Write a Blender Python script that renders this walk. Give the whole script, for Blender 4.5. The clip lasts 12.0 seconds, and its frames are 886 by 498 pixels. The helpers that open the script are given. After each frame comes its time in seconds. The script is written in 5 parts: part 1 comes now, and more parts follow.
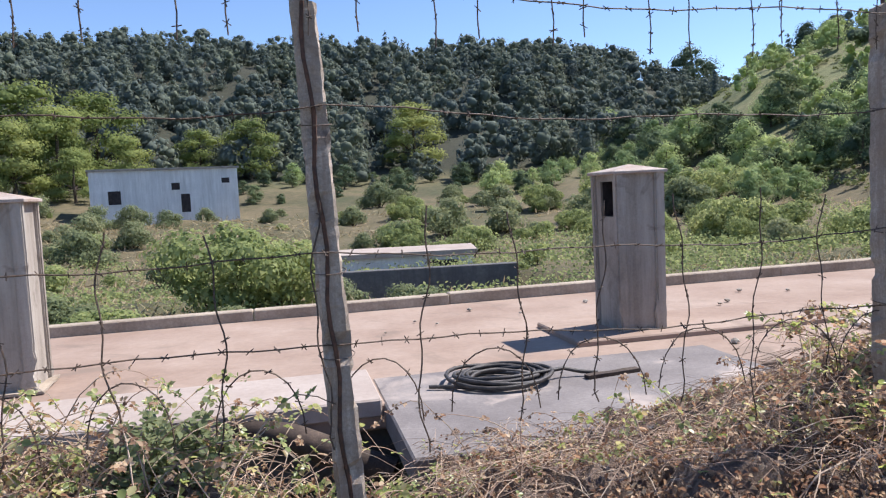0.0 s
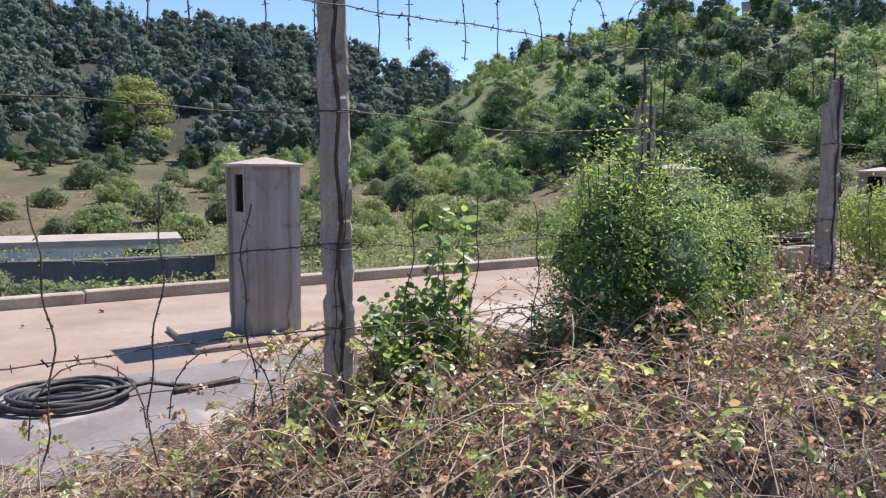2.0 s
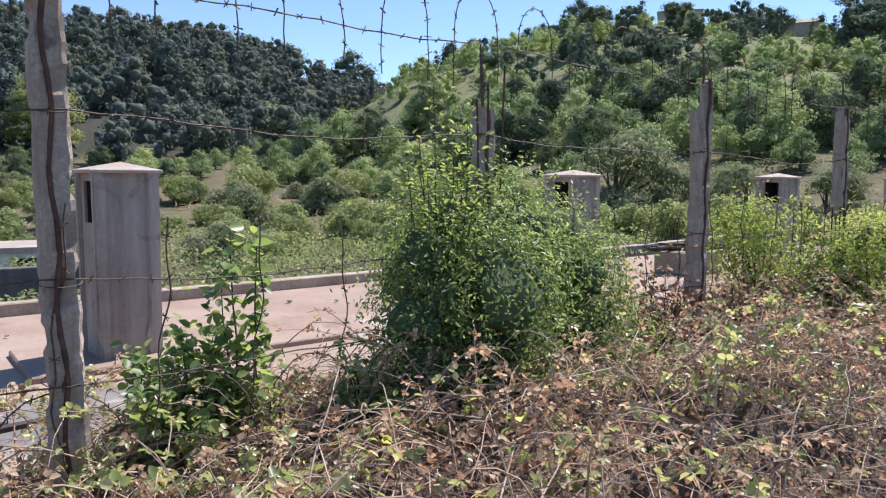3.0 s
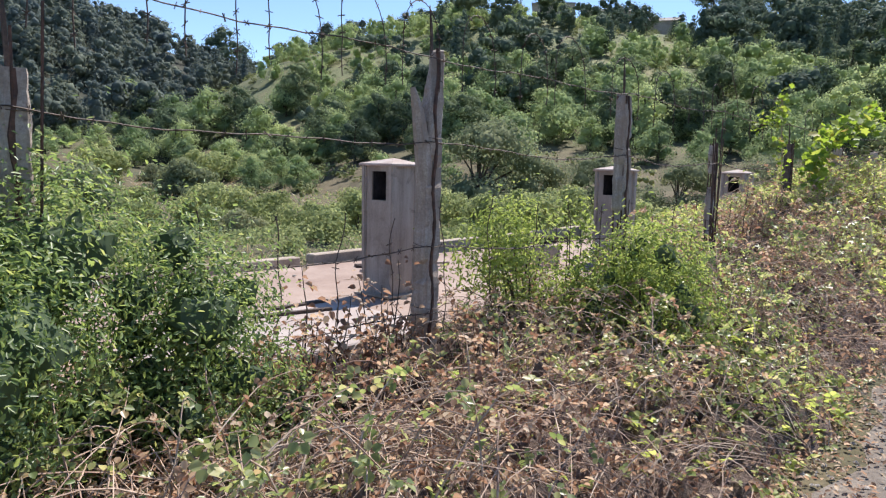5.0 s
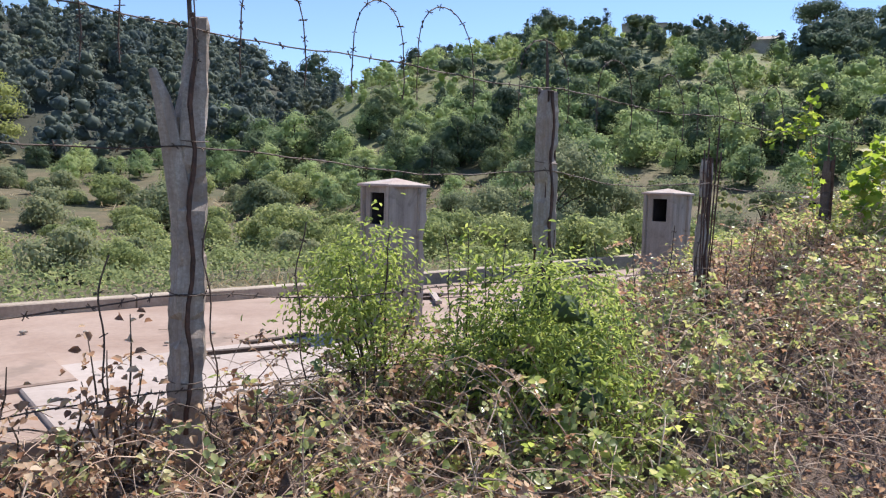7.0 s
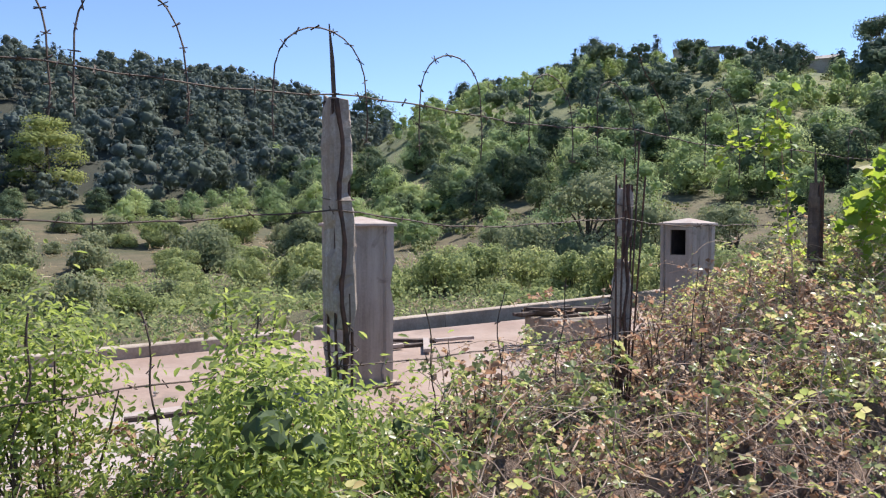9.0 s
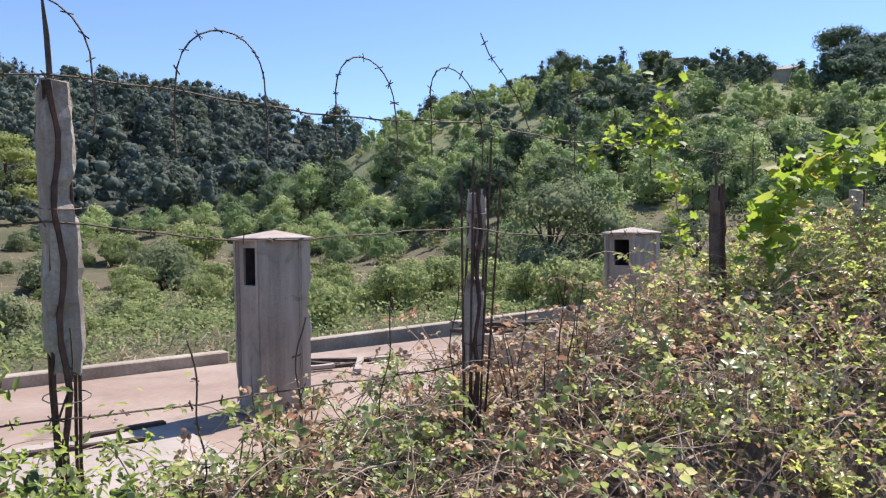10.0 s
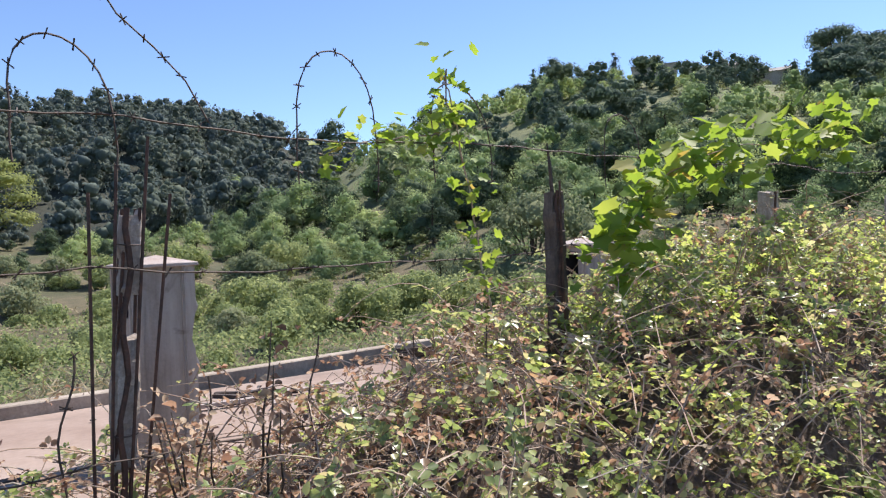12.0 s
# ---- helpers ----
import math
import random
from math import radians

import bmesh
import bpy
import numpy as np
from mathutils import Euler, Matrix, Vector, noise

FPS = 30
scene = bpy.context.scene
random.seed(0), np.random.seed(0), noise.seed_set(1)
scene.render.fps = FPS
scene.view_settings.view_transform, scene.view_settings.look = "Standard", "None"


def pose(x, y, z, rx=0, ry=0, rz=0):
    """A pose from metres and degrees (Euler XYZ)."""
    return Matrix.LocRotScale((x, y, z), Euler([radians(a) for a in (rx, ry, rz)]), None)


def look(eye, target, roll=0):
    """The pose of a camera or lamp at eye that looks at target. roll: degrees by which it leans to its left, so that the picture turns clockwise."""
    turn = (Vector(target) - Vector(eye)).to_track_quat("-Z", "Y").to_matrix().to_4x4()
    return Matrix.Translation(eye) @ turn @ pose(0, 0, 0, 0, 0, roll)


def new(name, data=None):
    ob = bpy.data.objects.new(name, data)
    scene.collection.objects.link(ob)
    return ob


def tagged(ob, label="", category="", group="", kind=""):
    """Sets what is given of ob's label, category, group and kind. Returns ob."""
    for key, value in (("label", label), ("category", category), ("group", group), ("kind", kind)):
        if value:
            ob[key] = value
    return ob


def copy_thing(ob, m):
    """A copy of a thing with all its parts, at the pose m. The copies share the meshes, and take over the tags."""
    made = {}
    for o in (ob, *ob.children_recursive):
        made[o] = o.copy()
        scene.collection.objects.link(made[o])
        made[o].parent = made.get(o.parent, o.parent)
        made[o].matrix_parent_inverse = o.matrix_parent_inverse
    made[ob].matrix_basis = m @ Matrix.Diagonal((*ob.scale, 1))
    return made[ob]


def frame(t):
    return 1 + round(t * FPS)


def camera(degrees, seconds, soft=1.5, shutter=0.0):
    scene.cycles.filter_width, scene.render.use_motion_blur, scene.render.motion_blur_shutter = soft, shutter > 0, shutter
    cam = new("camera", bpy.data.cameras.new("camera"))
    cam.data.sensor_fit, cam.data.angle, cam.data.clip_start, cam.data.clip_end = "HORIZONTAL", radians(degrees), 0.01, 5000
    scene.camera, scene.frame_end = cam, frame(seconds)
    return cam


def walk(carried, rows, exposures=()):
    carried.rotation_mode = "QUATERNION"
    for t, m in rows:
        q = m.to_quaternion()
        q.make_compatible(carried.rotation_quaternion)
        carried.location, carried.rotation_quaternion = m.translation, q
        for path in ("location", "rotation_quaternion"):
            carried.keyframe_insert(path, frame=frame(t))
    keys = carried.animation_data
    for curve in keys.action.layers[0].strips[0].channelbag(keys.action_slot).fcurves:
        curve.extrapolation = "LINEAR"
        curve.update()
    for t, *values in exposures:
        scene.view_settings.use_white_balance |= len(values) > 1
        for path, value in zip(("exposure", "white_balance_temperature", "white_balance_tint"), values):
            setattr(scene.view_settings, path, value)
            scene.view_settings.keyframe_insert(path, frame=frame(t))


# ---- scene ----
cam = camera(62.2, 12.0, soft=1.2)

PATH = [
    (0, (0.603, 1.366, 1.25), (0.47, 3.356, 1.099), -2.9),
    (0.5, (1.007, 1.598, 1.24), (1.115, 3.589, 1.097), -2.3),
    (1, (1.429, 1.643, 1.244), (1.729, 3.616, 1.108), -0.9),
    (1.5, (1.833, 1.703, 1.278), (2.25, 3.654, 1.13), -0.5),
    (2, (2.239, 1.891, 1.267), (2.789, 3.804, 1.072), 0.1),
    (2.5, (2.598, 2.133, 1.327), (3.244, 4.015, 1.124), 0.1),
    (3, (3.063, 2.322, 1.324), (3.798, 4.173, 1.138), 0.2),
    (3.5, (3.487, 2.489, 1.356), (4.331, 4.294, 1.181), 0.5),
    (5.5, (5.273, 3.149, 1.402), (6.304, 4.847, 1.173), 1.4),
    (6, (5.754, 3.268, 1.41), (6.699, 5.018, 1.196), 1.2),
    (6.5, (6.239, 3.395, 1.44), (7.088, 5.197, 1.253), 1.5),
    (7, (6.745, 3.572, 1.408), (7.552, 5.394, 1.242), 1.7),
    (7.2, (6.932, 3.637, 1.408), (7.727, 5.467, 1.265), 0.6),
    (9, (8.495, 4.277, 1.488), (9.155, 6.163, 1.41), 0.1),
    (9.5, (8.952, 4.454, 1.472), (9.618, 6.338, 1.413), -0.7),
    (10, (9.423, 4.61, 1.477), (10.15, 6.473, 1.433), -0.7),
    (10.5, (9.841, 4.785, 1.473), (10.669, 6.605, 1.431), -0.4),
    (11, (10.261, 4.884, 1.476), (11.102, 6.698, 1.438), -0.9),
    (11.5, (10.662, 5.012, 1.505), (11.433, 6.857, 1.483), -2.2),
    (12, (11.025, 5.199, 1.527), (11.746, 7.064, 1.515), -2.4),
]
walk(cam, [(t, look(eye, target, roll)) for t, eye, target, roll in PATH], exposures=[(0, 0.72, 6350, 15), (12, 0.72, 6350, 15)])

# ---- world, sun, exposure ----
SUN_AZ, SUN_EL = 28.0, 56.0          # degrees from +x towards +y, and above the horizon
sky = bpy.data.worlds.new("sky")
scene.world = sky
sky.use_nodes = True
wn, wl = sky.node_tree.nodes, sky.node_tree.links
st = wn.new("ShaderNodeTexSky")
st.sky_type, st.sun_disc = "NISHITA", False
st.sun_elevation, st.sun_rotation = radians(SUN_EL), radians(90 - SUN_AZ)
st.air_density, st.dust_density, st.ozone_density = 0.75, 0.0, 4.0
wl.new(st.outputs[0], wn["Background"].inputs["Color"])
wn["Background"].inputs["Strength"].default_value = 0.125
sun = new("sun", bpy.data.lights.new("sun", "SUN"))
sun.data.energy, sun.data.angle, sun.data.color = 4.7, radians(0.55), (1.0, 0.95, 0.87)
a, e = radians(SUN_AZ), radians(SUN_EL)
sun.matrix_world = look((20 * math.cos(a), 20 * math.sin(a), 40), (20 * math.cos(a) - math.cos(e) * math.cos(a), 20 * math.sin(a) - math.cos(e) * math.sin(a), 40 - math.sin(e)))

# ---- local frame: u runs along the fence and the platform, v away from the path ----
TURN = radians(16)
CU, SU = math.cos(TURN), math.sin(TURN)
LOCAL = Matrix.Rotation(TURN, 4, "Z")


def at(u, v, z=0.0, rz=0.0):
    return LOCAL @ pose(u, v, z, 0, 0, rz)


def uv(x, y):
    return x * CU + y * SU, -x * SU + y * CU


# ---- materials ----
def material(name):
    m = bpy.data.materials.new(name)
    m.use_nodes = True
    return m, m.node_tree.nodes, m.node_tree.links, m.node_tree.nodes["Principled BSDF"]


def ramp(nodes, stops):
    r = nodes.new("ShaderNodeValToRGB")
    while len(r.color_ramp.elements) < len(stops):
        r.color_ramp.elements.new(0.5)
    for el, (p, c) in zip(r.color_ramp.elements, stops):
        el.position, el.color = p, (*c, 1)
    return r


def tex(nodes, links, scale, detail=4.0, rough=0.6, stretch=None, distortion=0.0):
    co = nodes.new("ShaderNodeTexCoord")
    n = nodes.new("ShaderNodeTexNoise")
    n.inputs["Scale"].default_value, n.inputs["Detail"].default_value = scale, detail
    n.inputs["Roughness"].default_value, n.inputs["Distortion"].default_value = rough, distortion
    if stretch:
        mp = nodes.new("ShaderNodeMapping")
        mp.inputs["Scale"].default_value = stretch
        links.new(co.outputs["Object"], mp.inputs[0])
        links.new(mp.outputs[0], n.inputs["Vector"])
    else:
        links.new(co.outputs["Object"], n.inputs["Vector"])
    return n


def mix(nodes, links, kind, fac, c1, c2):
    m = nodes.new("ShaderNodeMix")
    m.data_type, m.blend_type = "RGBA", kind
    for sock, val in ((m.inputs["Factor"], fac), (m.inputs["A"], c1), (m.inputs["B"], c2)):
        if isinstance(val, (int, float)):
            sock.default_value = val
        elif isinstance(val, tuple):
            sock.default_value = (*val, 1)
        else:
            links.new(val, sock)
    return m.outputs["Result"]


def rough_surface(name, stops, scale, fine, fine_dark=0.6, roughness=0.9, bump=0.3, streak=None, stain=None, dist=0.02):
    """Two scales of noise in colour, an optional vertical streak layer and a fine bump."""
    m, n, l, b = material(name)
    big = tex(n, l, scale, 5, 0.6)
    r = ramp(n, stops)
    l.new(big.outputs[0], r.inputs[0])
    f = tex(n, l, fine, 6, 0.7)
    fr = ramp(n, [(0.3, (fine_dark,) * 3), (0.7, (1, 1, 1))])
    l.new(f.outputs[0], fr.inputs[0])
    col = mix(n, l, "MULTIPLY", 1.0, r.outputs[0], fr.outputs[0])
    if streak:
        s = tex(n, l, streak[0], 5, 0.65, (1, 1, streak[1]))
        sr = ramp(n, [(0.42, (0, 0, 0)), (0.72, (1, 1, 1))])
        l.new(s.outputs[0], sr.inputs[0])
        col = mix(n, l, "MIX", sr.outputs[0], col, streak[2])
    if stain:
        s = tex(n, l, stain[0], 4, 0.6, None, 0.6)
        sr = ramp(n, [(stain[1], (0, 0, 0)), (stain[1] + 0.12, (1, 1, 1))])
        l.new(s.outputs[0], sr.inputs[0])
        col = mix(n, l, "MIX", sr.outputs[0], col, stain[2])
    l.new(col, b.inputs["Base Color"])
    b.inputs["Roughness"].default_value = roughness
    bp = n.new("ShaderNodeBump")
    bp.inputs["Strength"].default_value, bp.inputs["Distance"].default_value = bump, dist
    l.new(f.outputs[0], bp.inputs["Height"])
    l.new(bp.outputs[0], b.inputs["Normal"])
    return m


def leaf_material(name, stops, trans=0.45, per="island", roughness=0.55, big=0.0, gloss=0.3):
    """Leaves: colour by random piece and by a slow noise, with light passing through."""
    m, n, l, b = material(name)
    rnd = n.new("ShaderNodeObjectInfo").outputs["Random"] if per == "object" else n.new("ShaderNodeNewGeometry").outputs["Random Per Island"]
    r = ramp(n, stops)
    if big:
        t = tex(n, l, big, 3, 0.5)
        mt = n.new("ShaderNodeMath")
        mt.operation = "MULTIPLY_ADD"
        l.new(t.outputs[0], mt.inputs[0])
        mt.inputs[1].default_value = 1.5
        mt.inputs[2].default_value = -0.75
        ad = n.new("ShaderNodeMath")
        ad.operation, ad.use_clamp = "ADD", True
        l.new(rnd, ad.inputs[0])
        l.new(mt.outputs[0], ad.inputs[1])
        rnd = ad.outputs[0]
    l.new(rnd, r.inputs[0])
    l.new(r.outputs[0], b.inputs["Base Color"])
    b.inputs["Roughness"].default_value = roughness
    b.inputs["Specular IOR Level"].default_value = gloss
    tr = n.new("ShaderNodeBsdfTranslucent")
    hs = n.new("ShaderNodeHueSaturation")
    hs.inputs["Hue"].default_value, hs.inputs["Saturation"].default_value, hs.inputs["Value"].default_value = 0.485, 1.1, 1.7
    l.new(r.outputs[0], hs.inputs["Color"])
    l.new(hs.outputs[0], tr.inputs["Color"])
    mx = n.new("ShaderNodeMixShader")
    mx.inputs[0].default_value = trans
    l.new(b.outputs[0], mx.inputs[1])
    l.new(tr.outputs[0], mx.inputs[2])
    l.new(mx.outputs[0], n["Material Output"].inputs["Surface"])
    return m


def canopy_material(name, stops, trans=0.3, patch=0.11, vary=1.6, own=0.3, tree=0.5):
    """Far foliage: colour shifts from tree to tree and clump to clump more than from leaf to leaf."""
    m, n, l, b = material(name)
    geo, info = n.new("ShaderNodeNewGeometry"), n.new("ShaderNodeObjectInfo")
    big = n.new("ShaderNodeTexNoise")
    big.inputs["Scale"].default_value, big.inputs["Detail"].default_value = patch, 3.0
    l.new(geo.outputs["Position"], big.inputs["Vector"])
    total = None
    for src, gain in ((big.outputs[0], vary), (geo.outputs["Random Per Island"], own), (info.outputs["Random"], tree)):
        k = n.new("ShaderNodeMath")
        k.operation = "MULTIPLY_ADD"
        l.new(src, k.inputs[0])
        k.inputs[1].default_value, k.inputs[2].default_value = gain, -0.5 * gain
        if total is None:
            k.inputs[2].default_value += 0.5
        else:
            ad = n.new("ShaderNodeMath")
            ad.operation = "ADD"
            l.new(total, ad.inputs[0])
            l.new(k.outputs[0], ad.inputs[1])
            k = ad
        total = k.outputs[0]
    r = ramp(n, stops)
    l.new(total, r.inputs[0])
    l.new(r.outputs[0], b.inputs["Base Color"])
    b.inputs["Roughness"].default_value = 0.8
    b.inputs["Specular IOR Level"].default_value = 0.12
    tr = n.new("ShaderNodeBsdfTranslucent")
    hs = n.new("ShaderNodeHueSaturation")
    hs.inputs["Hue"].default_value, hs.inputs["Value"].default_value = 0.485, 1.6
    l.new(r.outputs[0], hs.inputs["Color"])
    l.new(hs.outputs[0], tr.inputs["Color"])
    mx = n.new("ShaderNodeMixShader")
    mx.inputs[0].default_value = trans
    l.new(b.outputs[0], mx.inputs[1])
    l.new(tr.outputs[0], mx.inputs[2])
    l.new(mx.outputs[0], n["Material Output"].inputs["Surface"])
    return m


def ground_material():
    m, n, l, b = material("dry_ground")
    big = tex(n, l, 0.07, 6, 0.62)
    mid = tex(n, l, 0.9, 5, 0.65)
    fine = tex(n, l, 14, 5, 0.7)
    r1 = ramp(n, [(0.32, (0.085, 0.095, 0.042)), (0.45, (0.135, 0.12, 0.062)), (0.56, (0.185, 0.15, 0.088)), (0.68, (0.105, 0.11, 0.05))])
    l.new(big.outputs[0], r1.inputs[0])
    r2 = ramp(n, [(0.3, (0.55, 0.6, 0.5)), (0.7, (1.1, 1.05, 1.0))])
    l.new(mid.outputs[0], r2.inputs[0])
    r3 = ramp(n, [(0.25, (0.5, 0.5, 0.5)), (0.75, (1.15, 1.15, 1.15))])
    l.new(fine.outputs[0], r3.inputs[0])
    geo = n.new("ShaderNodeNewGeometry")
    sep = n.new("ShaderNodeSeparateXYZ")
    l.new(geo.outputs["Position"], sep.inputs[0])
    mr = n.new("ShaderNodeMapRange")
    mr.inputs["From Min"].default_value, mr.inputs["From Max"].default_value = 2.0, 9.0
    l.new(sep.outputs["Z"], mr.inputs["Value"])
    rh = ramp(n, [(0.36, (0.14, 0.17, 0.072)), (0.5, (0.20, 0.22, 0.095)), (0.64, (0.27, 0.25, 0.125))])
    hn = tex(n, l, 0.09, 6, 0.65)
    l.new(hn.outputs[0], rh.inputs[0])
    c = mix(n, l, "MIX", mr.outputs[0], r1.outputs[0], rh.outputs[0])
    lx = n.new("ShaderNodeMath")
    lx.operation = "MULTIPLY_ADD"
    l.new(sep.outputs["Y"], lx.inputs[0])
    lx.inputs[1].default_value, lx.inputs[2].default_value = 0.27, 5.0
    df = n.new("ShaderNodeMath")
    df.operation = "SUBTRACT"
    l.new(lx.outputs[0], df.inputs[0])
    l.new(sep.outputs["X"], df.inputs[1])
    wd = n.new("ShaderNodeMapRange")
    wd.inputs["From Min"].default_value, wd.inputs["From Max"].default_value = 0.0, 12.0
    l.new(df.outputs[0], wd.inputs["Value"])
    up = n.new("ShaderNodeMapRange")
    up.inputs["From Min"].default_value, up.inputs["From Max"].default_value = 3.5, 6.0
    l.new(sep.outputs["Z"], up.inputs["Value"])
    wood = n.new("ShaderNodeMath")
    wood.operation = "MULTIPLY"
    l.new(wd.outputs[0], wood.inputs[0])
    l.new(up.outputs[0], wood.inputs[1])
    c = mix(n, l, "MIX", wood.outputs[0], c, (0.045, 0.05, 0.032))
    c = mix(n, l, "MULTIPLY", 1.0, c, r2.outputs[0])
    c = mix(n, l, "MULTIPLY", 1.0, c, r3.outputs[0])
    l.new(c, b.inputs["Base Color"])
    b.inputs["Roughness"].default_value = 0.95
    bp = n.new("ShaderNodeBump")
    bp.inputs["Strength"].default_value, bp.inputs["Distance"].default_value = 0.5, 0.05
    l.new(fine.outputs[0], bp.inputs["Height"])
    l.new(bp.outputs[0], b.inputs["Normal"])
    return m


M_GROUND = ground_material()
M_PATH = rough_surface("path_gravel", [(0.35, (0.19, 0.155, 0.12)), (0.65, (0.32, 0.275, 0.22))], 2.2, 24, 0.35, bump=0.6)
M_SLAB = rough_surface("pink_concrete", [(0.35, (0.285, 0.198, 0.150)), (0.55, (0.365, 0.272, 0.215)), (0.7, (0.41, 0.318, 0.26))], 0.45, 9, 0.8, bump=0.25, stain=(0.8, 0.58, (0.225, 0.168, 0.13)))
M_SLAB_PALE = rough_surface("pale_concrete", [(0.35, (0.36, 0.295, 0.255)), (0.6, (0.44, 0.375, 0.33))], 0.7, 11, 0.82, bump=0.2, stain=(1.3, 0.62, (0.31, 0.26, 0.225)))
M_ASPHALT = rough_surface("grey_screed", [(0.4, (0.19, 0.17, 0.165)), (0.62, (0.27, 0.245, 0.235))], 0.9, 22, 0.7, bump=0.3, stain=(0.9, 0.56, (0.40, 0.34, 0.30)))
M_KERB = rough_surface("kerb_concrete", [(0.35, (0.34, 0.272, 0.205)), (0.65, (0.50, 0.42, 0.33))], 1.5, 18, 0.65, bump=0.4)
M_PILLAR = rough_surface("weathered_concrete", [(0.3, (0.25, 0.212, 0.175)), (0.7, (0.40, 0.350, 0.298))], 1.3, 26, 0.72, bump=0.4, streak=(3.2, 0.09, (0.46, 0.415, 0.36)), stain=(2.2, 0.58, (0.205, 0.172, 0.142)))
M_CAP = rough_surface("cap_concrete", [(0.35, (0.40, 0.31, 0.26)), (0.65, (0.52, 0.45, 0.40))], 3.0, 30, 0.7, bump=0.3)
M_POST = rough_surface("post_concrete", [(0.35, (0.42, 0.34, 0.27)), (0.62, (0.64, 0.55, 0.46))], 5.0, 70, 0.5, bump=0.8, streak=(24, 0.06, (0.29, 0.22, 0.17)), stain=(7, 0.60, (0.17, 0.13, 0.105)), dist=0.006)
M_POST_DARK = rough_surface("dark_brown_post", [(0.35, (0.10, 0.075, 0.058)), (0.62, (0.24, 0.185, 0.145))], 5.0, 70, 0.5, bump=0.8, streak=(24, 0.06, (0.07, 0.05, 0.04)), dist=0.006)
# Concrete darkened in its colour for the shade below the slab edge.
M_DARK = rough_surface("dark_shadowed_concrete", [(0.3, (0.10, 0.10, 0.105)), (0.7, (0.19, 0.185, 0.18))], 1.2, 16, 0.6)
# Basin greys darkened for the shade on the wall face, plus darker streaks.
M_BASIN = rough_surface("shaded_basin_concrete", [(0.3, (0.12, 0.12, 0.125)), (0.7, (0.20, 0.195, 0.19))], 0.5, 8, 0.6, streak=(3, 0.1, (0.09, 0.09, 0.095)))
M_WHITE = rough_surface("white_wall_paint", [(0.35, (0.72, 0.72, 0.72)), (0.65, (0.85, 0.85, 0.84))], 0.5, 6, 0.85, streak=(3, 0.08, (0.55, 0.55, 0.54)))
M_ROOFTRIM = rough_surface("roof_trim", [(0.4, (0.30, 0.28, 0.26)), (0.6, (0.42, 0.38, 0.34))], 2, 12)
M_OCHRE = rough_surface("ochre_wall", [(0.4, (0.42, 0.35, 0.27)), (0.6, (0.52, 0.45, 0.37))], 0.6, 5)
# Near-black colour stands in for the shade inside vents, windows and doorways.
M_HOLE = rough_surface("opening_shade", [(0.4, (0.03, 0.025, 0.025)), (0.6, (0.06, 0.045, 0.045))], 3, 12)
M_RUST = rough_surface("rusty_wire", [(0.35, (0.065, 0.046, 0.036)), (0.65, (0.16, 0.105, 0.072))], 40, 200, 0.6, roughness=0.7)
M_BAR = rough_surface("rusty_bar", [(0.35, (0.06, 0.035, 0.025)), (0.65, (0.17, 0.08, 0.05))], 20, 120, 0.6, roughness=0.75)
M_HOSE = rough_surface("black_hose", [(0.4, (0.035, 0.032, 0.03)), (0.6, (0.085, 0.075, 0.07))], 8, 60, 0.6, roughness=0.55)
M_PLANK = rough_surface("dark_timber", [(0.35, (0.06, 0.042, 0.032)), (0.65, (0.14, 0.10, 0.075))], 4, 50, 0.5, streak=(20, 0.1, (0.05, 0.035, 0.03)))
M_BARK = rough_surface("bark", [(0.35, (0.07, 0.05, 0.035)), (0.65, (0.15, 0.115, 0.085))], 6, 60, 0.5, bump=0.6)
M_STEM = rough_surface("dry_stems", [(0.3, (0.29, 0.175, 0.125)), (0.5, (0.46, 0.335, 0.245)), (0.7, (0.62, 0.52, 0.40))], 6, 30, 0.75)
M_STONE = rough_surface("pebbles", [(0.35, (0.30, 0.26, 0.21)), (0.65, (0.46, 0.42, 0.36))], 8, 40, 0.7)
# Needle colours lifted and blued, painting distance haze into the pines.
M_PINE = canopy_material("haze_blue_pine_needles", [(0.0, (0.076, 0.101, 0.112)), (0.5, (0.108, 0.137, 0.127)), (1.0, (0.16, 0.186, 0.13))], 0.3, own=0.05)
M_SCRUB = canopy_material("broad_leaves", [(0.0, (0.13, 0.19, 0.10)), (0.5, (0.255, 0.335, 0.155)), (1.0, (0.40, 0.46, 0.205))], 0.46, own=0.2)
M_BRUSH = canopy_material("hill_brush_leaves", [(0.0, (0.15, 0.19, 0.095)), (0.5, (0.24, 0.275, 0.125)), (1.0, (0.34, 0.34, 0.17))], 0.42)
# Green darkened to paint in the shade of the grove and bush insides.
M_SHADY = canopy_material("shade_dark_leaves", [(0.0, (0.066, 0.097, 0.062)), (0.5, (0.11, 0.152, 0.082)), (1.0, (0.18, 0.225, 0.105))], 0.3, own=0.2)
M_SPRIG = leaf_material("fresh_green_leaves", [(0.0, (0.16, 0.22, 0.065)), (0.5, (0.24, 0.31, 0.09)), (1.0, (0.33, 0.385, 0.13))], 0.52)
M_LIGHTPINE = canopy_material("light_pine_needles", [(0.0, (0.13, 0.175, 0.065)), (0.5, (0.22, 0.265, 0.09)), (1.0, (0.31, 0.335, 0.12))], 0.36, own=0.15)
M_BUSH = leaf_material("mastic_leaves", [(0.0, (0.10, 0.155, 0.06)), (0.5, (0.18, 0.255, 0.09)), (0.9, (0.28, 0.355, 0.115)), (1.0, (0.36, 0.39, 0.15))], 0.48, roughness=0.4, gloss=0.45)
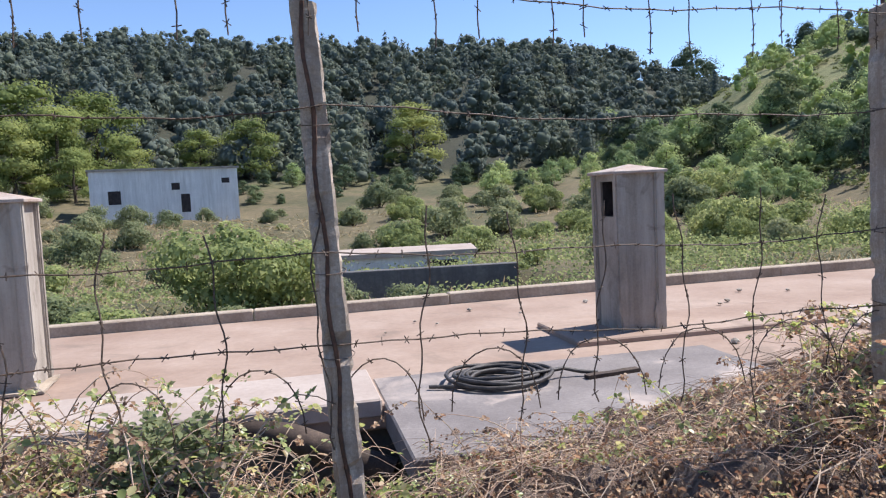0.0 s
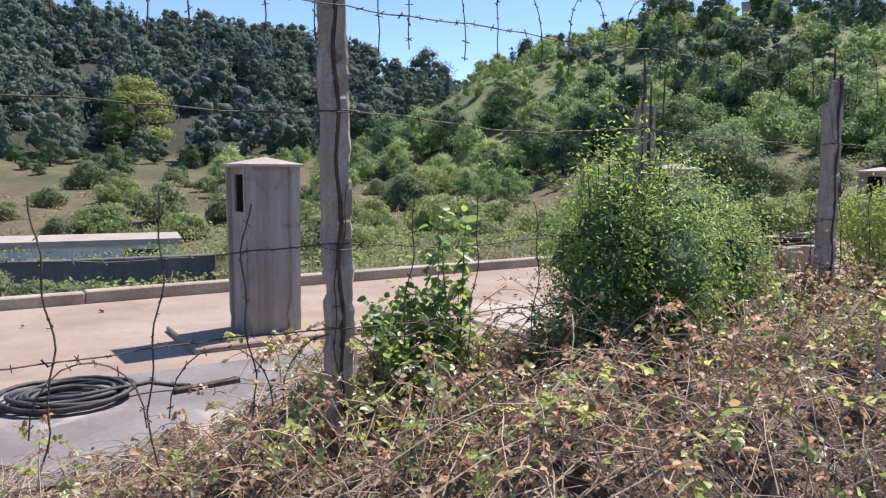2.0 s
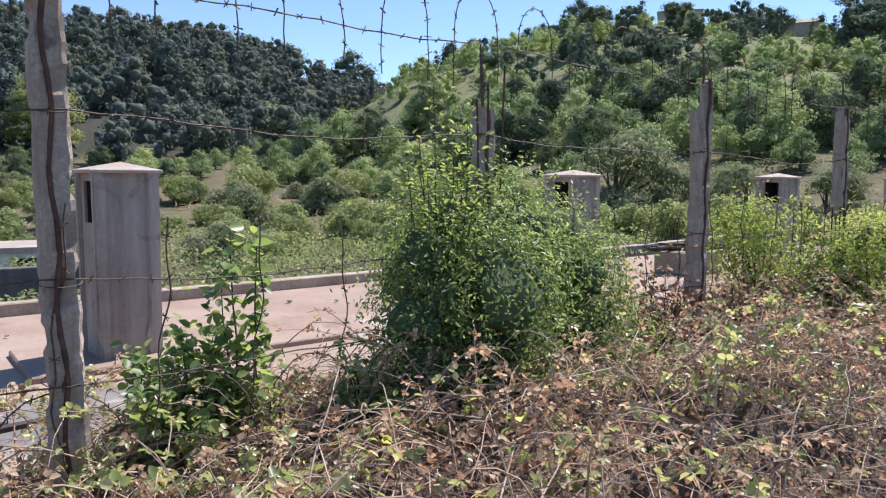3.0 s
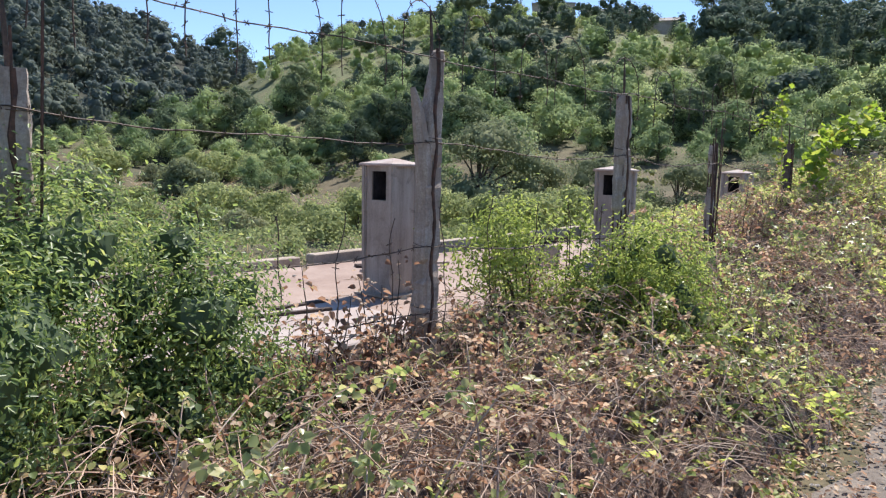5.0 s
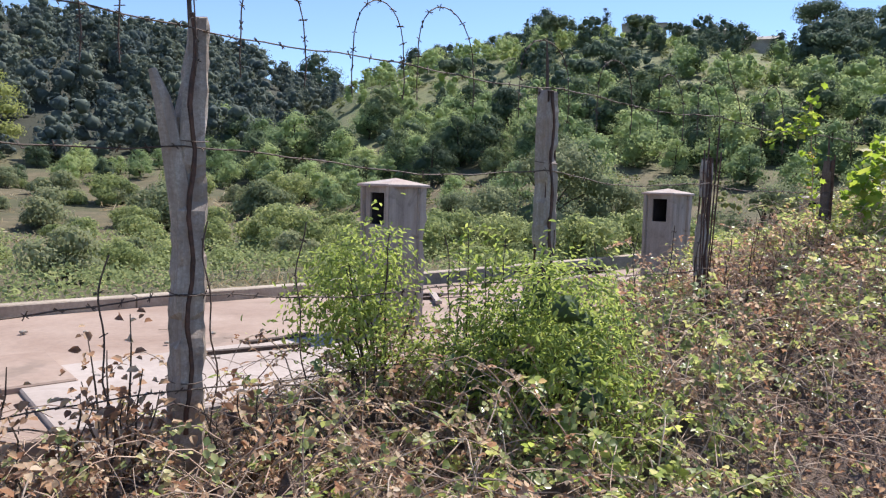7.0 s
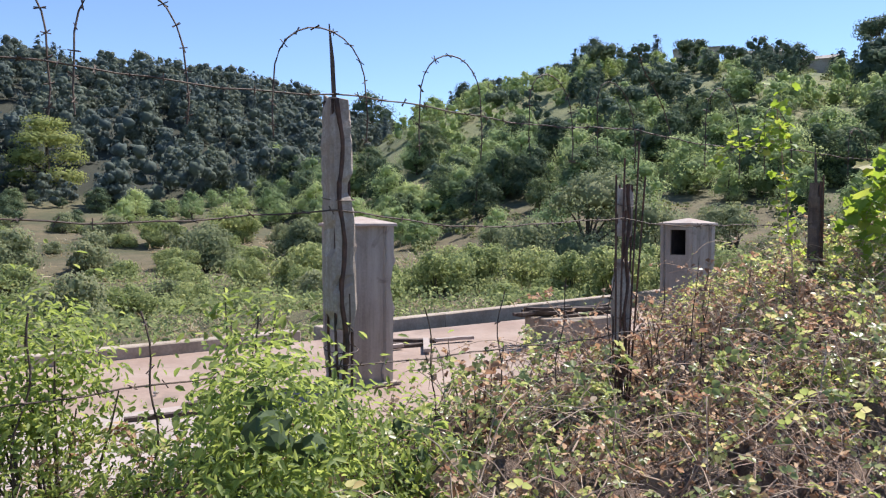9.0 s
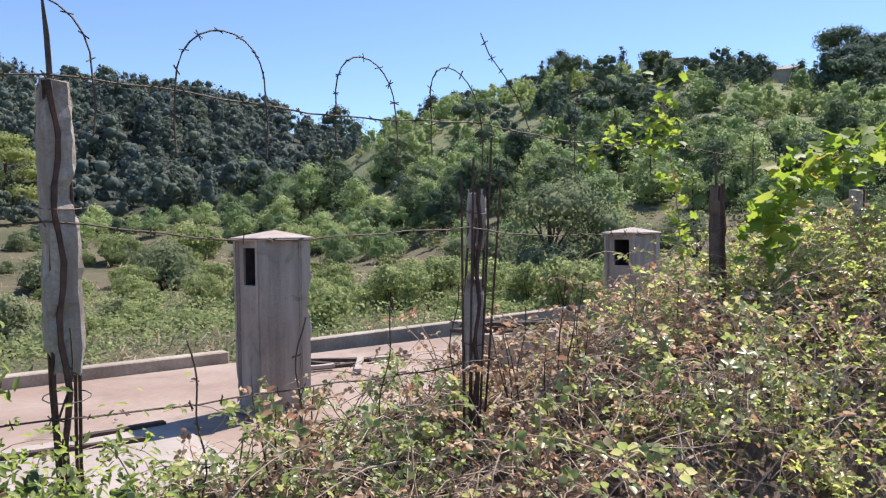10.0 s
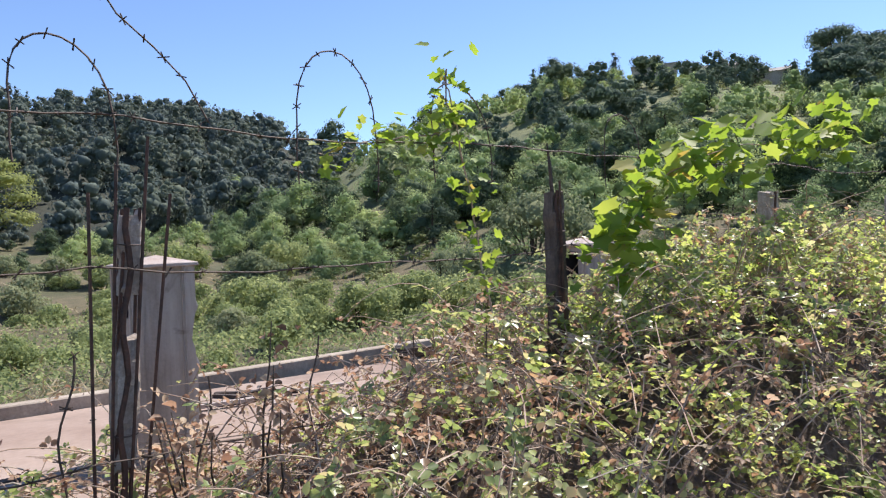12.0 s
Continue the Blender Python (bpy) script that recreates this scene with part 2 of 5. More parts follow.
M_OLIVE = canopy_material("grey_green_leaves", [(0.0, (0.12, 0.155, 0.085)), (0.5, (0.20, 0.235, 0.125)), (1.0, (0.30, 0.31, 0.18))], 0.4, 0.4, 0.8, 0.5, 0.4)
M_BRAMBLE = leaf_material("bramble_leaves", [(0.0, (0.15, 0.205, 0.075)), (0.4, (0.26, 0.315, 0.115)), (0.68, (0.40, 0.42, 0.18)), (0.86, (0.52, 0.49, 0.25)), (0.95, (0.40, 0.29, 0.15)), (1.0, (0.30, 0.20, 0.115))], 0.45, big=0.8, gloss=0.6, roughness=0.36)
M_DRYLEAF = leaf_material("dry_leaves", [(0.0, (0.18, 0.11, 0.07)), (0.4, (0.33, 0.215, 0.135)), (0.7, (0.46, 0.335, 0.215)), (1.0, (0.60, 0.49, 0.34))], 0.38)
M_VINE = leaf_material("vine_leaves", [(0.0, (0.15, 0.24, 0.045)), (0.6, (0.23, 0.33, 0.06)), (0.9, (0.30, 0.35, 0.085)), (1.0, (0.40, 0.30, 0.09))], 0.5)
M_GRASS = leaf_material("dry_grass_blades", [(0.0, (0.20, 0.175, 0.09)), (0.5, (0.31, 0.255, 0.145)), (1.0, (0.42, 0.345, 0.22))], 0.3)
M_WEED = canopy_material("weed_leaves", [(0.0, (0.155, 0.20, 0.085)), (0.5, (0.25, 0.30, 0.125)), (1.0, (0.37, 0.40, 0.185))], 0.46, 0.5, 0.9, 0.6, 0.4)
M_SHOOT = leaf_material("young_bramble_leaves", [(0.0, (0.20, 0.27, 0.08)), (0.5, (0.34, 0.41, 0.12)), (1.0, (0.50, 0.53, 0.19))], 0.52, big=0.9, gloss=0.45)
M_HILLPINE = canopy_material("hill_pine_needles", [(0.0, (0.066, 0.098, 0.078)), (0.5, (0.105, 0.145, 0.098)), (1.0, (0.17, 0.21, 0.125))], 0.28, own=0.15)
M_LITTER = rough_surface("bramble_litter", [(0.35, (0.19, 0.13, 0.10)), (0.6, (0.36, 0.255, 0.19))], 5, 40, 0.4, bump=1.0, dist=0.05)


# ---- mesh helpers ----
def obj(name, verts, faces, mat, parent=None, label="", smooth=False):
    me = bpy.data.meshes.new(name)
    me.from_pydata(verts if isinstance(verts, list) else verts.tolist(), [], faces if isinstance(faces, list) else faces.tolist())
    me.update()
    if smooth:
        me.polygons.foreach_set("use_smooth", [True] * len(me.polygons))
    me.materials.append(mat)
    ob = new(name, me)
    if parent:
        ob.parent = parent
    if label:
        ob["label"] = label
    return ob


def part(name, bm, mat, parent=None, label="", smooth=False):
    me = bpy.data.meshes.new(name)
    bm.to_mesh(me)
    bm.free()
    if smooth:
        me.polygons.foreach_set("use_smooth", [True] * len(me.polygons))
    me.materials.append(mat)
    ob = new(name, me)
    if parent:
        ob.parent = parent
    if label:
        ob["label"] = label
    return ob


def box(bm, x0, x1, y0, y1, z0, z1, m=None):
    v = [bm.verts.new(p) for p in ((x0, y0, z0), (x1, y0, z0), (x1, y1, z0), (x0, y1, z0), (x0, y0, z1), (x1, y0, z1), (x1, y1, z1), (x0, y1, z1))]
    for f in ((3, 2, 1, 0), (4, 5, 6, 7), (0, 1, 5, 4), (1, 2, 6, 5), (2, 3, 7, 6), (3, 0, 4, 7)):
        bm.faces.new([v[i] for i in f])
    if m:
        bmesh.ops.transform(bm, matrix=m, verts=v)
    return v


def bevelled(bm, w, seg=1):
    bmesh.ops.bevel(bm, geom=list(bm.edges), offset=w, segments=seg, affect="EDGES", profile=0.6)
    return bm


def worn(bm, cuts, amount, scale, seed=0):
    """Subdivides and shifts the surface slightly, for chipped and uneven concrete."""
    if cuts:
        bmesh.ops.subdivide_edges(bm, edges=list(bm.edges), cuts=cuts, use_grid_fill=True)
    for v in bm.verts:
        p = v.co * scale + Vector((seed * 7.3, seed * 3.1, seed * 5.7))
        v.co += noise.noise_vector(p) * amount
    return bm


def empty(name, m, label, category, group="", kind=""):
    ob = new(name)
    ob.matrix_world = m
    return tagged(ob, label, category, group, kind)


rng = np.random.default_rng(7)


def tube(pts, rad, sides=4):
    """Vertices and faces of a tube along pts (n x 3); rad is one number or n numbers."""
    pts = np.asarray(pts, float)
    n = len(pts)
    rad = np.broadcast_to(np.asarray(rad, float), (n,))
    tan = np.gradient(pts, axis=0)
    tan /= np.linalg.norm(tan, axis=1, keepdims=True) + 1e-9
    ref = np.where(np.abs(tan[:, 2:3]) > 0.9, np.array([[1.0, 0, 0]]), np.array([[0, 0, 1.0]]))
    s = np.cross(tan, ref)
    s /= np.linalg.norm(s, axis=1, keepdims=True) + 1e-9
    t = np.cross(s, tan)
    ang = np.arange(sides) * 2 * np.pi / sides
    ring = pts[:, None] + rad[:, None, None] * (np.cos(ang)[None, :, None] * s[:, None] + np.sin(ang)[None, :, None] * t[:, None])
    v = ring.reshape(-1, 3)
    f = []
    for i in range(n - 1):
        for j in range(sides):
            k = (j + 1) % sides
            f.append((i * sides + j, i * sides + k, (i + 1) * sides + k, (i + 1) * sides + j))
    return v, f


class Heap:
    """Gathers tubes and other pieces into one mesh."""

    def __init__(self):
        self.v, self.f, self.n = [], [], 0

    def add(self, v, f):
        self.v.append(np.asarray(v, float))
        self.f.extend([tuple(i + self.n for i in q) for q in f])
        self.n += len(v)

    def make(self, name, mat, parent=None, label="", smooth=False):
        return obj(name, np.concatenate(self.v), self.f, mat, parent, label, smooth)


LEAF = np.array([(0, 0, 0), (-0.34, 0.3, 0.10), (-0.30, 0.68, 0.09), (0, 1, -0.06), (0.30, 0.68, 0.09), (0.34, 0.3, 0.10)])
LEAF_F = [(0, 3, 2, 1), (0, 5, 4, 3)]
SLIM = LEAF * np.array([0.55, 1, 1])
CARD = np.array([(-0.5, -0.5, 0.0), (0.5, -0.4, 0.12), (0.42, 0.5, -0.05), (-0.45, 0.42, 0.1)])
CARD_F = [(0, 1, 2, 3)]
CHIP = np.array([(-0.55, -0.42, 0.0), (0.6, -0.28, 0.12), (0.0, 0.68, -0.05)])
CHIP_F = [(0, 1, 2)]


def ball(sub, rough, seed):
    """Points and faces of a ragged mass of about unit radius."""
    rr = np.random.default_rng(seed)
    bm = bmesh.new()
    bmesh.ops.create_icosphere(bm, subdivisions=sub, radius=1.0)
    bm.verts.ensure_lookup_table()
    p = np.array([q.co * (1 + 0.2 * noise.noise(q.co * 2.3) + rr.uniform(-rough, 0.3 * rough)) for q in bm.verts])
    f = [tuple(q.index for q in fc.verts) for fc in bm.faces]
    bm.free()
    return p, f


BALL2, BALL2_F = ball(1, 0.4, 3)
BALL3, BALL3_F = ball(2, 0.45, 5)


def turns(n, up=0.0, r=rng):
    """n random rotations; up pulls the leaf normals towards the sky."""
    nrm = r.normal(size=(n, 3))
    nrm /= np.linalg.norm(nrm, axis=1, keepdims=True)
    nrm[:, 2] = np.abs(nrm[:, 2]) if up > 0 else nrm[:, 2]
    nrm[:, 2] += up
    nrm /= np.linalg.norm(nrm, axis=1, keepdims=True)
    q = r.normal(size=(n, 3))
    y = q - (q * nrm).sum(1, keepdims=True) * nrm
    y /= np.linalg.norm(y, axis=1, keepdims=True)
    x = np.cross(y, nrm)
    return np.stack([x, y, nrm], axis=2)


def facing(nrm, jitter, r=rng):
    """Rotations whose leaf normals follow nrm with some disorder."""
    n = len(nrm)
    nrm = nrm + r.normal(0, jitter, (n, 3))
    nrm /= np.linalg.norm(nrm, axis=1, keepdims=True) + 1e-9
    q = r.normal(size=(n, 3))
    y = q - (q * nrm).sum(1, keepdims=True) * nrm
    y /= np.linalg.norm(y, axis=1, keepdims=True) + 1e-9
    return np.stack([np.cross(y, nrm), y, nrm], axis=2)


def scatter(shape, faces, centres, sizes, rot):
    n, k = len(centres), len(shape)
    v = np.einsum("nij,kj->nki", rot, shape) * sizes[:, None, None] + centres[:, None]
    fa = np.array(faces)
    f = (np.arange(n) * k)[:, None, None] + fa[None]
    return v.reshape(-1, 3), f.reshape(-1, fa.shape[1])


def leaf_mesh(name, mat, shape, faces, centres, sizes, rot, parent=None, label="", extra=None):
    v, f = scatter(shape, faces, np.asarray(centres, float), np.asarray(sizes, float), rot)
    if extra is not None:
        f = np.concatenate([f, extra[1] + len(v)])
        v = np.concatenate([v, extra[0]])
    me = bpy.data.meshes.new(name)
    me.vertices.add(len(v))
    me.vertices.foreach_set("co", v.ravel())
    k = f.shape[1]
    me.loops.add(f.size)
    me.loops.foreach_set("vertex_index", f.ravel())
    me.polygons.add(len(f))
    me.polygons.foreach_set("loop_start", np.arange(len(f)) * k)
    me.update(calc_edges=True)
    me.materials.append(mat)
    ob = new(name, me)
    if parent:
        ob.parent = parent
    if label:
        ob["label"] = label
    return ob


# ---- terrain ----
EYE0 = (5.8, 3.3)
FAR_AZ = [-180, -90, -60, -42, -28, -19, -12, 0, 8, 15, 20, 28, 40, 180]
FAR_EL = [3.0, 4.0, 7.5, 8.8, 10.2, 10.5, 10.1, 9.4, 8.5, 7.0, 5.8, 4, 3.0, 3.0]
NEAR_AZ = [-180, 8, 12.5, 16, 18, 21, 25, 28, 31, 37, 42, 46, 52, 65, 80, 110, 180]
NEAR_EL = [0.0, 3.0, 5.0, 7.4, 8.5, 9.3, 10.3, 11.1, 12.0, 12.0, 11.6, 11.0, 10.4, 10.0, 8, 3, 0.0]


def smooth(t):
    t = np.clip(t, 0, 1)
    return t * t * (3 - 2 * t)


def hills(x, y):
    dx, dy = x - EYE0[0], y - EYE0[1]
    r = np.hypot(dx, dy)
    az = np.degrees(np.arctan2(dx, dy))
    h1 = 275 * np.tan(np.radians(np.interp(az, FAR_AZ, FAR_EL)))
    h2 = 185 * np.tan(np.radians(np.interp(az, NEAR_AZ, NEAR_EL)))
    r1, r2 = np.interp(az, [-60, -10, 15], [108, 116, 120]), np.interp(az, [8, 25, 60], [95, 62, 45])
    t1, t2 = (r - r1) / (275 - r1), (r - r2) / (185 - r2)
    s1 = 0.55 * smooth(t1) + 0.45 * np.clip(t1, 0, 1)
    s2 = 0.45 * smooth(t2) + 0.55 * np.clip(t2, 0, 1)
    far = np.clip((r - 320) / 900, 0, 1)
    meadow = 3.6 * smooth((r - 42) / 80) * np.clip((14 - az) / 10, 0, 1) * np.clip((az + 70) / 10, 0, 1)
    return meadow + np.maximum(h1 * s1 * (1 - 0.6 * far), h2 * s2 * (1 - 0.9 * np.clip((r - 230) / 500, 0, 1)))


def path_v(u):
    return 1.12 + 0.094 * u


def lump(x, y, s, k):
    return np.sin(x * s + k) * np.cos(y * s * 1.13 + 2 * k) + 0.5 * np.sin((x + y) * s * 2.1 + 3 * k)


def ground_z(x, y):
    x, y = np.asarray(x, float), np.asarray(y, float)
    u, v = uv(x, y)
    base = -0.28 + 0.024 * np.clip(u, -10, 25)
    bank = base + 0.10 * smooth((v - path_v(u) - 0.7) / 1.0)
    open_ = smooth((u - 0.2) / 1.0) * (1 - smooth((u - 3.9) / 0.9))
    drop = smooth((v - 5.0 + 1.7 * open_) / (3.2 + 0.6 * open_))
    low = np.where(np.abs(u - 3.9) < 1.9, -1.12, -1.9)
    z = bank * (1 - drop) + low * drop
    under = smooth((v - 8.3) / 0.8)
    z = z * (1 - under) + -1.9 * under
    beyond = smooth((v - 15.9) / 2.0)
    valley = -1.35 - 1.4 * smooth((v - 18) / 22)
    z = z * (1 - beyond) + valley * beyond
    z = z + np.where(v > 18, 0.22, 0.03) * lump(x, y, 0.31, 0.4) * smooth((np.abs(v - 12) - 6) / 4)
    pit = smooth((u - 0.5) / 1.5) * (1 - smooth((u - 9.5) / 1.5)) * smooth((v - 18.5) / 3) * (1 - smooth((v - 29.7) / 0.25))
    z = z - 1.25 * pit
    side = smooth((u - 30) / 14) + smooth((-16 - u) / 12)
    z = z * (1 - np.clip(side, 0, 1)) + np.clip(side, 0, 1) * (-1.6)
    hz = hills(x, y)
    return z + hz + np.clip(hz, 0, 6) * 0.12 * lump(x, y, 0.09, 1.7)


def make_ground():
    rad = np.concatenate([np.linspace(0.25, 22, 88), 22 * np.power(1500 / 22, np.linspace(0, 1, 92)[1:])])
    na = 400
    ang = np.arange(na) * 2 * np.pi / na
    X = EYE0[0] + rad[:, None] * np.cos(ang)[None]
    Y = EYE0[1] + rad[:, None] * np.sin(ang)[None]
    Z = ground_z(X, Y)
    v = np.concatenate([[[EYE0[0], EYE0[1], float(ground_z(*EYE0))]], np.stack([X, Y, Z], 2).reshape(-1, 3)])
    f = [(0, 1 + j, 1 + (j + 1) % na) for j in range(na)]
    for i in range(len(rad) - 1):
        b0, b1 = 1 + i * na, 1 + (i + 1) * na
        f += [(b0 + j, b1 + j, b1 + (j + 1) % na, b0 + (j + 1) % na) for j in range(na)]
    me = bpy.data.meshes.new("ground")
    me.from_pydata(v.tolist(), [], f)
    me.polygons.foreach_set("use_smooth", [True] * len(me.polygons))
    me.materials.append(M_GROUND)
    tagged(new("ground", me), "dry grassy ground rising to wooded hills", "ground", kind="structure")


make_ground()


def make_path():
    us = np.linspace(-9, 24, 120)
    hv, f = [], []
    nv = 9
    for i, u in enumerate(us):
        for j in range(nv):
            s = -1 + 2 * j / (nv - 1)
            v = path_v(u) + s * (0.50 + 0.06 * math.sin(u * 2.3 + s) + 0.05 * math.sin(u * 7.1))
            x, y = u * CU - v * SU, u * SU + v * CU
            hv.append((x, y, float(ground_z(x, y)) + 0.012 * (1 - s * s) + 0.004 + 0.012 * noise.noise((u * 2, v * 2, 0))))
    for i in range(len(us) - 1):
        for j in range(nv - 1):
            a0 = i * nv + j
            f.append((a0, a0 + nv, a0 + nv + 1, a0 + 1))
    tagged(obj("path", hv, f, M_PATH, smooth=True), "pale stony footpath beside the fence", "path", kind="structure")
    st = Heap()
    r = np.random.default_rng(3)
    for _ in range(2600):
        u, s = r.uniform(3, 18), r.uniform(-0.9, 1.1)
        v = path_v(u) + 0.85 * s
        x, y = u * CU - v * SU, u * SU + v * CU
        q = r.uniform(0.006, 0.024)
        oc = np.array([(1, 0, 0), (0, 1, 0), (-1, 0, 0), (0, -1, 0), (0, 0, 0.7), (0, 0, -0.6)]) * r.uniform(0.6, 1.2, (6, 1)) * q
        st.add(oc + np.array([x, y, float(ground_z(x, y)) + 0.02]), [(0, 1, 4), (1, 2, 4), (2, 3, 4), (3, 0, 4), (1, 0, 5), (2, 1, 5), (3, 2, 5), (0, 3, 5)])
    tagged(st.make("gravel", M_STONE), "loose pale stones on the footpath", "gravel", kind="stuff")


make_path()

# ---- the platform ----
ZP = -0.96


def slab(name, u0, u1, v0, v1, z1, thick, mat, label, cat="slab", parent=None, bev=0.02, cuts=2, rz=0.0):
    bm = bmesh.new()
    du, dv = (u1 - u0) / 2, (v1 - v0) / 2
    box(bm, -du, du, -dv, dv, -thick, 0)
    bevelled(bm, bev)
    ob = part(name, bm, mat)
    ob.matrix_world = at((u0 + u1) / 2, (v0 + v1) / 2, z1, rz)
    return tagged(ob, label, cat, kind="structure")


slab("platform", -16, 36, 8.9, 15.55, ZP - 0.02, 0.28, M_SLAB, "sunlit pink concrete platform", "platform")
slab("platform_wall", -16, 36, 9.05, 15.4, ZP - 0.30, 0.9, M_DARK, "concrete wall under the platform edge, shade painted into its colour", "wall")
slab("pale_slab", -15.9, 1.87, 8.86, 10.3, ZP + 0.05, 0.2, M_SLAB_PALE, "pale concrete slab along the platform edge")
slab("pale_slab", 9.0, 13.3, 8.86, 11.5, ZP + 0.03, 0.2, M_SLAB_PALE, "pale concrete slab along the platform edge")
slab("screed", 1.9, 6.4, 7.1, 10.0, ZP - 0.005, 0.3, M_ASPHALT, "grey worn screed patch on the platform")
slab("step", 4.85, 9.6, 10.6, 12.3, ZP + 0.06, 0.12, M_SLAB, "low concrete step below the vent pillars")

# kerb, piece by piece
kerb = empty("kerb", at(0, 0, 0), "weathered concrete kerb along the far platform edge", "kerb", kind="structure")
kr = random.Random(4)


def kerb_run(u0, v0, u1, v1, n):
    L = math.hypot(u1 - u0, v1 - v0) / n
    ang = math.degrees(math.atan2(v1 - v0, u1 - u0))
    for i in range(n):
        bm = bmesh.new()
        box(bm, -L / 2 + 0.006, L / 2 - 0.006, -0.15, 0.15, -0.3, 0.19 + kr.uniform(-0.012, 0.012))
        bevelled(bm, 0.02)
        k = part("kerb_stone", bm, M_KERB, kerb)
        t = (i + 0.5) / n
        k.matrix_local = pose(u0 + (u1 - u0) * t, v0 + (v1 - v0) * t + kr.uniform(-0.012, 0.012), ZP, 0, 0, ang + kr.uniform(-0.3, 0.3))


kerb_run(-15, 15.35, 15.6, 15.75, 8)
kerb_run(16.1, 15.95, 30, 17.3, 4)


# ---- vent pillars ----
def pillar(u, v, seed, chip=False, rz=0.0):
    root = empty("vent_pillar", at(u, v, ZP, rz), "grey weathered concrete vent pillar with a low pyramid cap", "pillar", "vent pillars on the platform")
    h, s = 2.36, 0.40
    # square shaft with pilaster strips at its edges and a recessed face with an opening near the top
    bm = bmesh.new()
    k = s - 0.055
    w0, w1, z0, z1 = -0.2, 0.17, h - 0.62, h - 0.1
    box(bm, -k, k, -k, k, 0, z0)
    box(bm, -k, k, w1, k, z0, h)
    box(bm, -k, k, -k, w0, z0, h)
    box(bm, k - 0.1, k, w0, w1, z0, h)
    box(bm, -k, k - 0.1, w0, w1, z1, h)
    shaft = part("shaft", bm, M_PILLAR, root)
    for sx, sy in ((-1, -1), (1, -1), (1, 1), (-1, 1)):
        bm = bmesh.new()
        wx, wy = 0.10, 0.16
        x0, x1 = sorted((sx * s, sx * (s - wy)))
        y0, y1 = sorted((sy * s, sy * (s - wx)))
        box(bm, x0, x1, y0, y1, 0, h)
        bmesh.ops.subdivide_edges(bm, edges=[ed for ed in bm.edges if abs(ed.verts[0].co.z - ed.verts[1].co.z) > 1], cuts=22)
        for vt in bm.verts:
            q = noise.noise(vt.co * 3.1 + Vector((seed * 9.1, 0, seed)))
            taper = 1 - 0.035 * (1 - vt.co.z / h)
            vt.co.x *= taper
            vt.co.y *= taper
            vt.co += noise.noise_vector(vt.co * 9 + Vector((seed, 0, 0))) * 0.006
            if chip and sx > 0 and sy < 0 and 1.15 < vt.co.z < 1.85 and vt.co.x > s * 0.8:
                vt.co.x -= 0.07 * max(0, 1 - abs(vt.co.z - 1.5) / 0.35) * (0.7 + 0.6 * abs(q))
            if vt.co.z < 0.35 and q > 0.1:
                vt.co.x -= sx * 0.03
        bmesh.ops.bevel(bm, geom=[ed for ed in bm.edges if abs(ed.verts[0].co.z - ed.verts[1].co.z) > 0.02], offset=0.018, segments=2, affect="EDGES")
        part("corner_strip", bm, M_PILLAR, root)
    # cap: thin overhanging slab with a low pyramid on it
    bm = bmesh.new()
    c = s + 0.035
    box(bm, -c, c, -c, c, h, h + 0.045)
    bevelled(bm, 0.008)
    bm2v = [bm.verts.new(p) for p in ((-c + .01, -c + .01, h + .045), (c - .01, -c + .01, h + .045), (c - .01, c - .01, h + .045), (-c + .01, c - .01, h + .045), (0.06, 0.02, h + 0.15))]
    for i in range(4):
        bm.faces.new((bm2v[i], bm2v[(i + 1) % 4], bm2v[4]))
    worn(bm, 0, 0.008, 5, seed)
    part("cap", bm, M_CAP, root, "pale stained pyramid cap")
    bm = bmesh.new()
    box(bm, -k + 0.03, k - 0.105, w0 + 0.004, w1 - 0.004, z0 + 0.004, z1 - 0.004)
    bmesh.ops.delete(bm, geom=[fc for fc in bm.faces if fc.calc_center_median().x < -k + 0.04], context="FACES")
    bmesh.ops.reverse_faces(bm, faces=list(bm.faces))
    part("vent_recess", bm, M_HOLE, root, "dark vent opening")
    # rubble at the foot
    bm = bmesh.new()
    box(bm, -s - 0.1, s + 0.06, -s - 0.08, s + 0.05, 0, 0.035)
    worn(bm, 3, 0.02, 4, seed)
    part("footing", bm, M_KERB, root, "cracked mortar footing")
    return root


pillar(-2.55, 11.37, 5, rz=3)
pillar(6.03, 11.37, 1, rz=3)
pillar(14.68, 11.53, 2, True, rz=2)
pillar(22.44, 11.39, 3, rz=1)
pillar(30.2, 11.3, 4)


# ---- fence ----
FENCE_V = 4.62
POST_U = [(-1.1, 4.42), (1.2, 4.46), (4.14, 4.49), (6.35, 4.6), (8.63, 4.70), (10.84, 4.62), (12.59, 4.63), (14.8, 4.65), (17.0, 4.7), (19.2, 4.75)]
POST_TOP = [2.1, 2.1, 2.10, 1.72, 2.1, 2.0, 1.70, 1.78, 1.8, 1.8]


